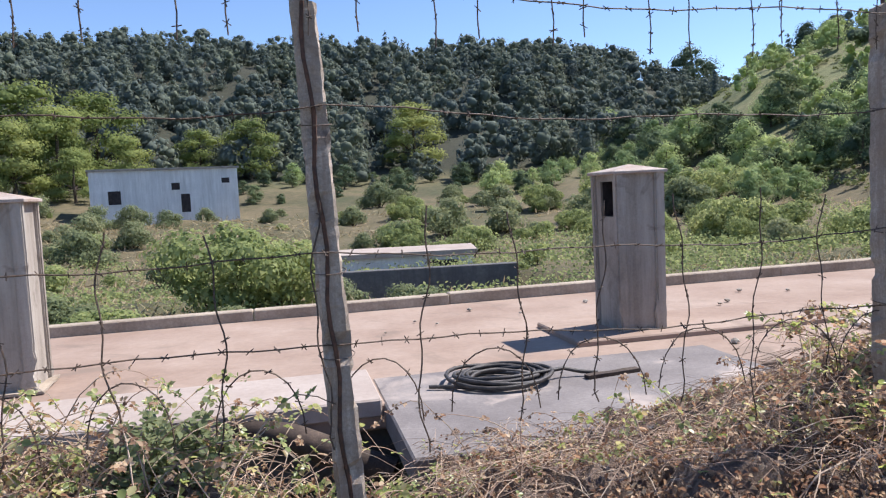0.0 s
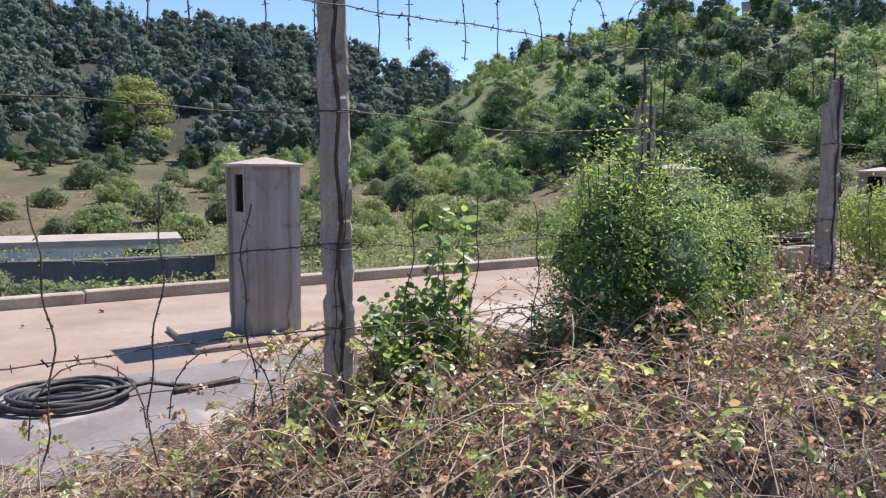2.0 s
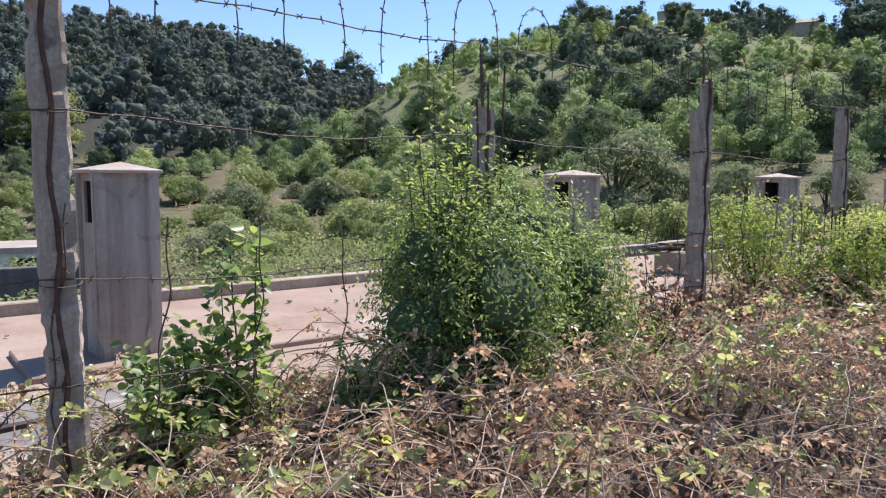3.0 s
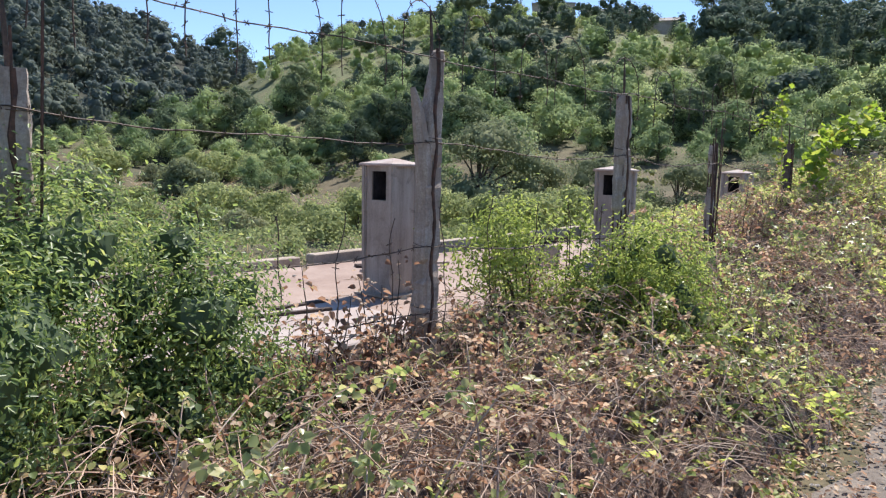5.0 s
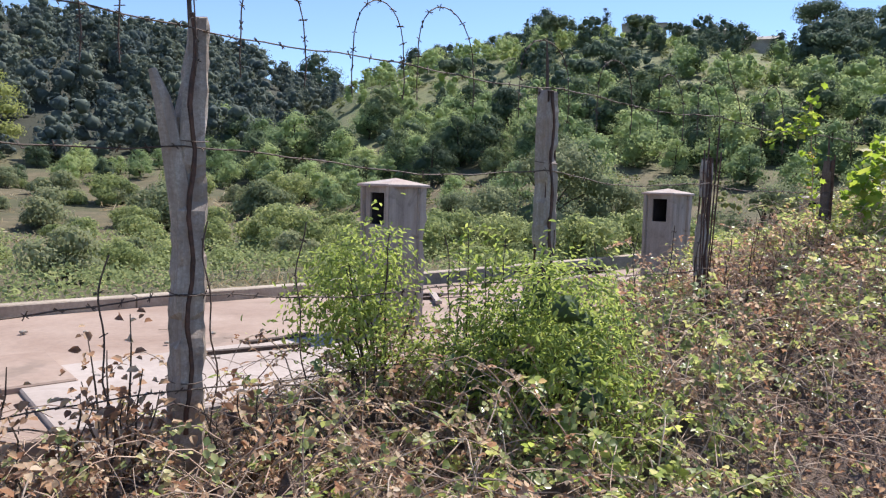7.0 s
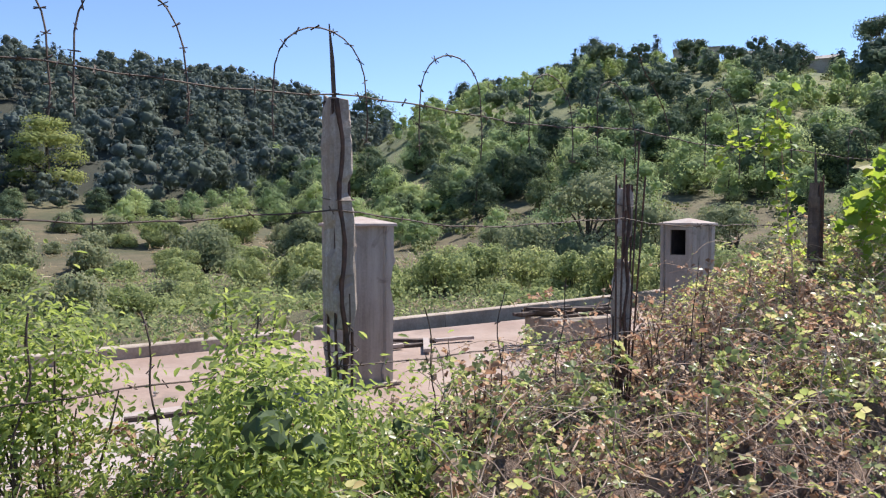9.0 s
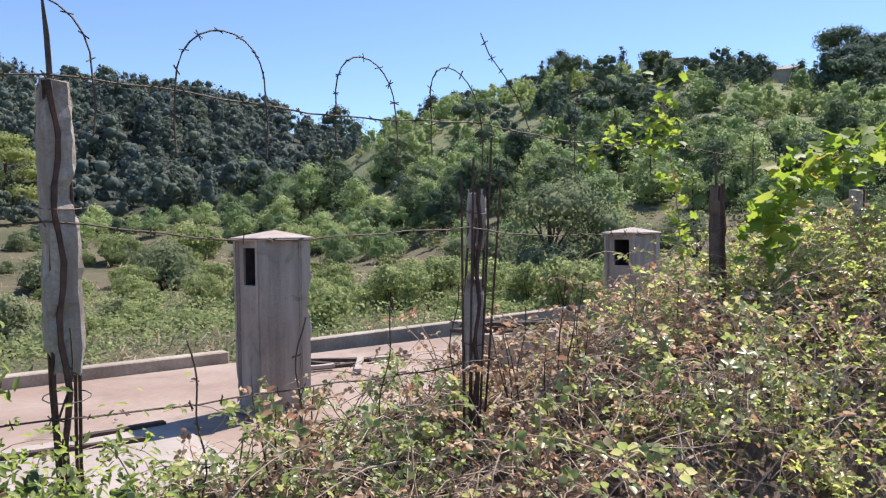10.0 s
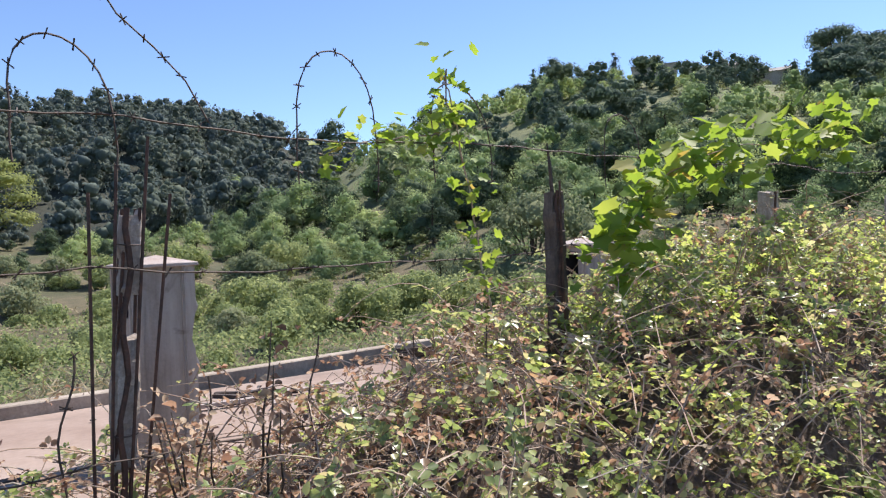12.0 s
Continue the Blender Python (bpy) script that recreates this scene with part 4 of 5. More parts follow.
def woods(name, mat, spots, kinds, n, card, label, seed):
    """One mesh of many far trees: rounded foliage masses under small leaf tufts."""
    r = np.random.default_rng(seed)
    models = [crown_points(k, n, r) for k in kinds for _ in range(4)]
    cs, sz, ns, kc, ks = [], [], [], [], []
    for x, y, h, wd in spots:
        p, d, cc, ss, sq = models[r.integers(len(models))]
        q = r.uniform(0, 2 * np.pi)
        turn = np.array([(math.cos(q), -math.sin(q), 0), (math.sin(q), math.cos(q), 0), (0, 0, 1)])
        grow = np.array([h * wd, h * wd, h])
        foot = np.array([x, y, float(ground_z(x, y)) - 0.06 * h])
        cs.append((p @ turn.T) * grow + foot)
        ns.append(d @ turn.T + np.array([0, 0, 0.15]))
        sz.append(np.full(len(p), card) * h * r.uniform(0.6, 1.35, len(p)))
        kc.append((cc @ turn.T) * grow + foot)
        ks.append(ss * h * 0.8 * min(1.0, wd))
    kc, ks = np.concatenate(kc), np.concatenate(ks)
    cs, sz = np.concatenate(cs), np.concatenate(sz)
    core = scatter(BALL2, BALL2_F, kc, ks, turns(len(kc), 0, r))
    return tagged(leaf_mesh(name, mat, CHIP, CHIP_F, cs, sz, facing(np.concatenate(ns), 0.2, r), extra=core), label, "trees", kind="stuff")


r = np.random.default_rng(12)
spots = []
while len(spots) < 950:
    az, d = r.uniform(-50, 24), math.sqrt(r.uniform(124 ** 2, 305 ** 2))
    if az > 12 and d < 195:
        continue
    h = r.uniform(7, 12.5) * (0.8 if az > 10 else 1.0)
    if d < 150 and (abs(az + 7.9) < 3.6 or az < -28):
        h *= 0.5
    spots.append((*polar(az, d), h, r.uniform(0.85, 1.25)))
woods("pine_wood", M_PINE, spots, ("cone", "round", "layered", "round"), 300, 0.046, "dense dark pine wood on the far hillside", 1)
spots = []
while len(spots) < 330:
    az, d = r.uniform(17, 76), math.sqrt(r.uniform(85 ** 2, 188 ** 2))
    k = noise.noise((az * 0.16, d * 0.035, 3.0))
    if (k < -0.08 and d > 105) or (az < 30 and d > 130 and r.uniform() < 0.6):
        continue
    h = r.uniform(3.0, 6.5)
    if 33 < az < 49 and d > 160:
        h = 1.2 + 0.2 * h
    spots.append((*polar(az, d), h, r.uniform(0.95, 1.35)))
woods("hill_trees", M_SCRUB, spots, ("round", "bushy"), 520, 0.042, "green small trees on the grassy hillside", 2)
spots = []
while len(spots) < 135:
    az, d = r.uniform(19, 75), math.sqrt(r.uniform(80 ** 2, 186 ** 2))
    if (33 < az < 48.5 and d > 168) or (az < 29 and d > 140):
        continue
    spots.append((*polar(az, d), r.uniform(4.5, 8.5), r.uniform(0.85, 1.2)))
while len(spots) < 195:
    az, d = r.uniform(49, 72), r.uniform(135, 188)
    spots.append((*polar(az, d), r.uniform(7, 11.5), r.uniform(0.85, 1.15)))
woods("hill_pines", M_HILLPINE, spots, ("round", "round", "umbrella", "cone"), 520, 0.041, "dark pines scattered on the grassy hillside", 3)
spots = []
while len(spots) < 900:
    az, d = r.uniform(14, 78), math.sqrt(r.uniform(62 ** 2, 196 ** 2))
    if noise.noise((az * 0.3, d * 0.07, 9.0)) < -0.2 and d > 90:
        continue
    spots.append((*polar(az, d), r.uniform(0.7, 2.2), r.uniform(1.3, 2.3)))
woods("hill_brush", M_BRUSH, spots, ("bushy", "bushy"), 90, 0.095, "low olive-green brush on the grassy hillside", 5)


# ---- single trees and bushes ----
def tree(name, kind, mat, n, card, height, width, label, cat, seed, trunk=True, shape=CHIP, faces=CHIP_F, limbs=6, up=0.15, core=0.82):
    r = np.random.default_rng(seed)
    root = empty(name, pose(0, 0, 0), label, cat)
    p, d, cc, ss, sq = crown_points(kind, n, r)
    grow = np.array([height * width, height * width, height])
    inner = scatter(BALL2, BALL2_F, cc * grow, ss * height * min(1.0, width) * core, np.broadcast_to(np.diag(sq), (len(cc), 3, 3)))
    leaf_mesh("crown", mat, shape, faces, p * grow, card * r.uniform(0.6, 1.3, len(p)), facing(d + np.array([0, 0, up]), 0.36, r), root, extra=inner)
    hp = Heap()
    if trunk:
        hp.add(*tube([(0, 0, -0.4), (0.02 * height, 0, height * 0.3), (0, 0.02 * height, height * 0.8)], [0.03 * height, 0.022 * height, 0.01 * height], 7))
    for k in range(limbs):
        q = cc[k % len(cc)] * grow
        b = np.array([0, 0, height * (0.25 if trunk else -0.03)])
        hp.add(*tube([b, b * 0.5 + q * 0.5 + r.normal(0, 0.02 * height, 3), q], [0.012 * height, 0.008 * height, 0.003 * height], 5))
    hp.make("trunk", M_BARK, root)
    return root


def put(ob, az, d, s=1.0, rz=0.0, dz=0.0, sz=1.0):
    x, y = polar(az, d)
    ob.matrix_world = pose(x, y, float(ground_z(x, y)) + dz, 0, 0, rz) @ Matrix.Diagonal((s, s, s * sz, 1))
    return ob


def clone(ob, az, d, s=1.0, rz=0.0, dz=0.0, sz=1.0):
    x, y = polar(az, d)
    c = copy_thing(ob, pose(x, y, float(ground_z(x, y)) + dz, 0, 0, rz))
    c.scale = (s, s, s * sz)
    return c


def reach(az, d, el, height):
    """The scale at which a tree of that height stands up to the elevation el, seen from the walk."""
    x, y = polar(az, d)
    return max(0.2, (1.4 + d * math.tan(radians(el)) - float(ground_z(x, y))) / height)


def stand(model, height, rows, wide=1.0):
    """Copies of one tree at rows of azimuth, distance and the elevation of the top."""
    for az, d, el in rows:
        k = reach(az, d, el, height)
        clone(model, az, d, k * wide, az * 47, -0.02 * height * k, 1 / wide)


# light pines before the dark wood
LP_H = 15
light = tree("layered_pine", "layered", M_LIGHTPINE, 5200, 0.32, LP_H, 0.95, "sunlit light green pine with layered branches before the dark wood", "tree", 31, limbs=10, up=0.3)
put(light, -7.9, 142, reach(-7.9, 142, 7.3, LP_H) * 1.15, sz=0.87)
stand(light, LP_H, ((-35.5, 122, 9.3), (-33.6, 116, 7.6), (-31.0, 128, 8.6), (-29.3, 118, 5.4), (-33.0, 108, 4.6), (-36.5, 112, 6.4), (-24.0, 136, 5.8), (-20.5, 132, 6.6), (-38.5, 116, 8.0), (-41, 112, 7.5)))
dome = tree("dome_pine", "round", M_HILLPINE, 2400, 0.28, 10, 1.0, "dark dome-shaped pine on the crest", "tree", 32)
put(dome, 14.25, 256, reach(14.25, 256, 9.75, 10) * 1.1)
stand(dome, 10, ((27.4, 186, 11.7), (45.4, 165, 12.3), (31.45, 184, 13.7), (53, 172, 12.4), (28.6, 186, 12.0), (33.2, 183, 12.7), (41.5, 158, 11.4), (38.6, 150, 10.4)))
stand(dome, 10, ((21.6, 186, 10.75), (23.4, 187, 10.95)), 1.2)
broom = tree("umbrella_pine", "umbrella", M_HILLPINE, 2400, 0.28, 11, 0.95, "tall dark umbrella pine on the crest", "tree", 39, limbs=8)
put(broom, 50.1, 180, reach(50.1, 180, 13.3, 11))
stand(broom, 11, ((52.6, 182, 12.6), (55.6, 178, 12.0), (-20.4, 270, 11.7), (-27.5, 262, 11.4), (-24.6, 268, 11.0), (-16, 276, 11.0), (-7, 280, 10.9)))
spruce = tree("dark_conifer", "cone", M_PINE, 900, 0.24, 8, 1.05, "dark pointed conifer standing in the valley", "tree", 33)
put(spruce, 5.1, 95, reach(5.1, 95, 0.9, 8))
stand(spruce, 8, ((35.85, 186, 13.6), (0.2, 92, 0.5), (-11.8, 112, 1.8), (17.5, 112, 3.2), (28.8, 118, 6.6), (34.0, 126, 7.6), (40.6, 140, 9.2), (22.6, 120, 4.8), (12.2, 130, 4.6), (46, 130, 9.2)))

# broad-leaved trees and pines in shade-darkened green that fill the valley's far side
TALL_H = 9
tall = tree("valley_tree", "round", M_SCRUB, 3300, 0.225, TALL_H, 1.15, "broad-leaved green tree in the valley", "tree", 36, limbs=8)
put(tall, 7.5, 155, reach(7.5, 155, 5.6, TALL_H) * 1.1)
shady = tree("valley_pine", "round", M_SHADY, 2900, 0.225, TALL_H, 1.0, "tree in the valley grove, its green darkened for shade", "tree", 38, limbs=8)
put(shady, 12.5, 140, reach(12.5, 140, 5.2, TALL_H))
r = np.random.default_rng(40)
for model, n, lo, hi in ((tall, 22, -4, 10), (shady, 14, -22, 10)):
    for k in range(n):
        az, d = lo + (hi - lo) * (k + r.uniform(0, 1)) / n, r.uniform(96, 140)
        size = reach(az, d, np.interp(az, [-22, -5, 6, 10], [1.2, 1.8, 2.8, 3.6]) * r.uniform(0.5, 1.15), TALL_H)
        clone(model, az, d, size * r.uniform(1.0, 1.3), r.uniform(0, 360), -0.3)
for model, n, near in ((tall, 66, 66), (shady, 48, 78)):
    for k in range(n):
        az = 8 + 56 * (k + r.uniform(0, 1)) / n
        d = r.uniform(near, np.interp(az, [8, 24, 34, 60], [145, 112, 104, 100]))
        clone(model, az, d, r.uniform(0.5, 1.0) * np.interp(d, [66, 130], [0.75, 1.1]), r.uniform(0, 360), -0.3)
stand(shady, TALL_H, ((24.2, 100, 5.4), (26.0, 104, 5.9), (27.8, 100, 5.3), (29.6, 106, 5.6), (31.2, 108, 6.2), (22.0, 108, 5.6), (19.8, 112, 5.0), (36, 104, 5.4), (10.3, 108, 2.6), (8.4, 104, 2.2), (-9.6, 118, 2.4), (-13.8, 120, 2.8), (-4.6, 120, 2.6), (-17.8, 118, 2.2), (-21.5, 116, 1.8), (-6.8, 124, 1.6), (-11.5, 124, 2.0), (-15.8, 122, 2.4), (-2.2, 122, 2.2), (-19.8, 122, 2.6), (-24.5, 122, 2.4), (-8.6, 128, 2.2)), 1.15)
stand(tall, TALL_H, ((-17.6, 124, 3.0), (3.2, 112, 2.4), (10.9, 96, 1.8), (13.7, 90, 2.0), (-1.5, 116, 1.8)), 1.1)

# shrubs in the rough ground beyond the kerb
bush = tree("round_bush", "bushy", M_WEED, 4800, 0.098, 2.4, 1.25, "leafy green shrub in the rough ground beyond the kerb", "bush", 34, False, CHIP, CHIP_F, 14, core=0.6)
put(bush, -37.2, 18.9, 1.1, 20)
clone(bush, -33.2, 19.3, 0.95, 140)
olive = tree("olive_shrub", "bushy", M_OLIVE, 2900, 0.10, 2.0, 1.4, "pale grey-green shrub in the rough ground", "bush", 35, False, CHIP, CHIP_F, 14)
put(olive, -1.5, 25.0, 1.0, 60)
grey = tree("grey_green_tree", "bushy", M_OLIVE, 9000, 0.12, 6.4, 1.15, "broad rounded grey-green tree beyond the platform", "tree", 41, limbs=14)
put(grey, 32.7, 46, reach(32.7, 46, 4.7, 6.0), 30, -0.3)
for az, d, s in ((28.6, 50, 0.66), (37.4, 48, 0.72), (42.5, 52, 0.8), (25.2, 56, 0.55), (48, 50, 0.75), (55, 48, 0.8)):
    clone(grey, az, d, s, az * 31, -0.3)
for az, d, s in ((-19, 22, 0.6), (-24, 26, 0.7), (-6, 31, 0.5), (2, 27, 0.6), (5.5, 33, 0.7), (9, 30, 0.55), (14, 33, 0.8), (19, 32, 0.9), (23, 31, 1.0), (26, 36, 1.1), (30, 33, 1.0), (33, 30, 0.9), (36, 27, 1.0), (39, 31, 1.1), (43, 30, 1.1), (47, 28, 1.0), (12, 40, 0.8), (21, 42, 1.0), (-30, 30, 0.8), (-33, 36, 1.1), (52, 27, 1.0), (57, 26, 1.0), (17, 48, 1.1), (7.5, 50, 1.0), (12.5, 56, 1.2), (24, 46, 1.2)):
    if r.uniform() < 0.6 or az > 16:
        clone(bush, az, d, s, r.uniform(0, 360))
    else:
        clone(olive, az, d, s * 1.1, r.uniform(0, 360))

weedy = tree("weed_bush", "bushy", M_WEED, 2300, 0.086, 1.3, 1.5, "low light green shrub beyond the kerb", "bush", 37, False, CHIP, CHIP_F, 10, core=0.55)
put(weedy, 20, 24, 1.0)
for k in range(54):
    uu_, vv_ = r.uniform(-12, 36), 17.0 + 16 * r.uniform() ** 1.3
    if 0 < uu_ < 11 and 18 < vv_ < 30.5:
        continue
    x_, y_ = uu_ * CU - vv_ * SU - EYE0[0], uu_ * SU + vv_ * CU - EYE0[1]
    clone(olive if k % 3 == 0 and uu_ < 12 else weedy, math.degrees(math.atan2(x_, y_)), math.hypot(x_, y_), r.uniform(0.45, 1.15), r.uniform(0, 360), dz=-0.1, sz=r.uniform(0.55, 0.85))
for k in range(44):
    clone(weedy if k % 2 else olive, r.uniform(-44, 10), r.uniform(38, 98), r.uniform(0.6, 1.5), r.uniform(0, 360), dz=-0.15)
for k in range(40):
    clone((bush, olive, weedy)[k % 3], r.uniform(-14, 16), r.uniform(44, 96), r.uniform(0.9, 2.1), r.uniform(0, 360), dz=-0.2)
for az, d, s in ((-30.2, 86, 1.5), (-27.9, 84, 1.2), (-32.8, 84, 1.6), (-25.2, 88, 1.0), (-34.5, 70, 1.6), (-31.5, 64, 1.3), (-36, 56, 1.5)):
    clone(olive, az, d, s, az * 29, dz=-0.2)

# grass and weeds beyond the kerb
def undergrowth(name, mat, n, shape, faces, u0, u1, depth, tall, size, label, seed, want):
    r = np.random.default_rng(seed)
    uu, vv = r.uniform(u0, u1, n), 16.35 + depth * r.uniform(0, 1, n) ** 1.7
    uu = uu * (1 + (vv - 16) * 0.02)
    X, Y = uu * CU - vv * SU, uu * SU + vv * CU
    k = np.array([noise.noise((x * 0.16, y * 0.16, 0.0)) + 0.5 * noise.noise((x * 0.5, y * 0.5, 4.0)) for x, y in zip(X, Y)])
    k = k + np.clip((uu - 4) * 0.03, -0.25, 0.4)
    m_ = want(k, r)
    X, Y, vv, k = X[m_], Y[m_], vv[m_], k[m_]
    n = len(X)
    z = ground_z(X, Y) + tall * np.clip(0.5 + k, 0.1, 1.3) * r.uniform(0, 1, n) ** 0.6 * (0.7 + 0.012 * vv)
    nr = np.stack([0.3 * r.normal(size=n), -0.4 * np.ones(n), 0.9 * np.ones(n)], 1)
    tagged(leaf_mesh(name, mat, shape, faces, np.stack([X, Y, z], 1), size * r.uniform(0.5, 1.4, n) * (0.6 + 0.022 * vv), facing(nr, 0.6, r)), label, "undergrowth", kind="stuff")


BLADE = np.array([(-0.06, 0, 0.0), (0.06, 0, 0.02), (0.035, 0.75, 0.03), (-0.02, 1.0, 0.1)])
undergrowth("weeds", M_WEED, 70000, LEAF, LEAF_F, -22, 34, 34, 0.75, 0.10, "low green weeds and small shrubs beyond the kerb", 50, lambda k, r: k > 0.0)
undergrowth("grey_weeds", M_OLIVE, 30000, SLIM, LEAF_F, -22, 34, 30, 0.5, 0.11, "grey-green weeds beyond the kerb", 51, lambda k, r: (k > -0.3) & (k < 0.2))
undergrowth("dry_grass", M_GRASS, 70000, BLADE, CARD_F, -32, 34, 70, 0.35, 0.30, "dry straw-coloured grass beyond the kerb", 52, lambda k, r: k < r.uniform(-0.2, 0.35, len(k)))


# ---- bramble thicket along the fence ----
TOP_U = [-4, -1, 0.4, 1.2, 2.6, 3.3, 4.1, 5.5, 7.0, 8.0, 8.9, 9.6, 10.4, 11.4, 12.4, 13.4, 14.5, 16, 18, 22]
FENCE_U = [-4, 0.4, 1.2, 3.3, 4.1, 7.0, 7.6, 8.9, 9.6, 10.4, 11.4, 12.4, 13.0, 13.6, 14.5, 16, 22]
FENCE_Z = [0.45, 0.0, -0.35, -0.2, 0.12, 0.34, 0.14, 0.14, 0.32, 0.3, 0.42, 0.56, 0.66, 0.88, 1.08, 1.42, 1.7]
TOP_Z = [0.55, 0.34, -0.05, -0.3, -0.3, -0.12, 0.2, 0.42, 0.38, 0.24, 0.26, 0.34, 0.36, 0.50, 0.70, 0.88, 1.05, 1.36, 1.55, 1.7]


def thicket_top(u, v):
    """Height of the bramble surface, rising from the path's edge and falling off behind the fence."""
    x, y = u * CU - v * SU, u * SU + v * CU
    g = ground_z(x, y)
    front = smooth((v - path_v(u) - 0.38) / 1.15)
    back = 1 - smooth((v - 4.85) / 1.1) * (1 - 0.7 * smooth((u - 15.4) / 1.5))
    near = np.interp(u, TOP_U, TOP_Z)
    fence = np.interp(u, FENCE_U, FENCE_Z)
    k = smooth((v - 3.3) / 0.9)
    t = near * (1 - k) + fence * k + 0.09 * lump(u, v, 2.3, 0.9) + 0.06 * lump(u, v, 5.1, 2.0) + 0.05 * lump(u, v, 9.0, 1.0) + 0.10 * lump(u, v, 1.25, 0.2) * smooth((u - 12.5) / 2)
    h = np.maximum(t - g, 0.05) * front
    return g, h * (0.18 + 0.82 * back)


def thicket(name, mat, n, smin, smax, shape, label, seed, dens, up=0.45, deep=0.35, faces=LEAF_F):
    r = np.random.default_rng(seed)
    u = r.uniform(-4, 20, n)
    v = r.uniform(2.0, 7.6, n)
    keep = (v > path_v(u) + 0.42) & dens(u, v, r)
    u, v = u[keep], v[keep]
    g, h = thicket_top(u, v)
    keep = h > 0.04
    u, v, g, h = u[keep], v[keep], g[keep], h[keep]
    z = g + h * (1 - deep * r.exponential(0.45, len(u)).clip(0, 2.5))
    z = np.maximum(z, g + 0.01) + r.normal(0, 0.025, len(u))
    c = np.stack([u * CU - v * SU, u * SU + v * CU, z], 1)
    return tagged(leaf_mesh(name, mat, shape, faces, c, r.uniform(smin, smax, len(u)), turns(len(u), up, r)), label, "brambles", kind="stuff")


def dryness(u, v):
    """Where the brambles have dried out: a long brown stretch in the middle of the walk."""
    d = np.interp(u, [-4, 0, 3, 4.5, 6.5, 8, 9.2, 11, 12.5, 14, 16], [0.6, 0.72, 0.84, 0.84, 0.92, 0.92, 0.6, 0.52, 0.42, 0.25, 0.1])
    d = d + 0.45 * np.exp(-((u - 13.9) / 1.3) ** 2) * smooth((v - 3.5) / 0.6)
    d = d + 0.16 * smooth((u - 11.4) / 1.2) * (1 - smooth((v - path_v(u) - 1.15) / 0.7))
    return np.clip(d + 0.35 * lump(u, v, 1.7, 0.3) - 0.12 * (v > 4.4) * (u < 12), 0.05, 0.95)


def clumps(u, v):
    """Share of the leaves kept: full in the tufts, few in the hollows between them."""
    return np.clip(0.55 + 0.55 * lump(u, v, 7.3, 0.5) + 0.35 * lump(u, v, 15.0, 1.3), 0.12, 1.0)


def leaflets(k, spread):
    """k leaflets fanned out from one stalk, as brambles bear them."""
    vs, fs = [], []
    for i in range(k):
        q = (i - (k - 1) / 2) * spread
        c, s = math.cos(q), math.sin(q)
        rot = np.array([(c, -s, 0), (s, c, 0), (0, 0, 1)])
        w = LEAF * np.array([1.15, 1.0, 1.3]) + np.array([0, 0.16 + 0.12 * (i == k // 2), 0.05 * i])
        vs.append(w @ rot.T)
        fs += [tuple(j + 6 * i for j in f) for f in LEAF_F]
    return np.concatenate(vs), fs


TRIO, TRIO_F = leaflets(3, 1.15)
thicket("bramble_leaves", M_BRAMBLE, 150000, 0.013, 0.036, TRIO, "bramble leaves, green and yellowing", 60, lambda u, v, r: (r.uniform(size=len(u)) > dryness(u, v)) & (r.uniform(size=len(u)) < clumps(u, v)), faces=TRIO_F)
thicket("dry_bramble_leaves", M_DRYLEAF, 150000, 0.014, 0.042, LEAF * np.array([0.8, 1, 2.8]), "withered brown bramble leaves", 61, lambda u, v, r: r.uniform(size=len(u)) < dryness(u, v), 0.1, 0.5)


thicket("bramble_shoots", M_SHOOT, 110000, 0.016, 0.042, TRIO, "fresh yellow-green bramble leaves on the sunny mound", 62, lambda u, v, r: (u > 12.4) & (r.uniform(size=len(u)) < np.clip((u - 12.2) / 2.2, 0, 1) * (1.25 - dryness(u, v)) * clumps(u, v)), 0.7, 0.25, faces=TRIO_F)
thicket("young_leaves", M_SHOOT, 34000, 0.022, 0.055, TRIO, "broad young yellow-green leaves before the fence", 63, lambda u, v, r: r.uniform(size=len(u)) < 0.85 * np.exp(-((u - 9.9) / 1.1) ** 2 - ((v - 3.2) / 0.8) ** 2) + 0.2 * np.exp(-((u - 4.6) / 1.0) ** 2 - ((v - 3.9) / 0.6) ** 2) + 0.3 * np.exp(-((u - 0.2) / 0.8) ** 2 - ((v - 2.6) / 0.6) ** 2), 0.6, 0.25, faces=TRIO_F)


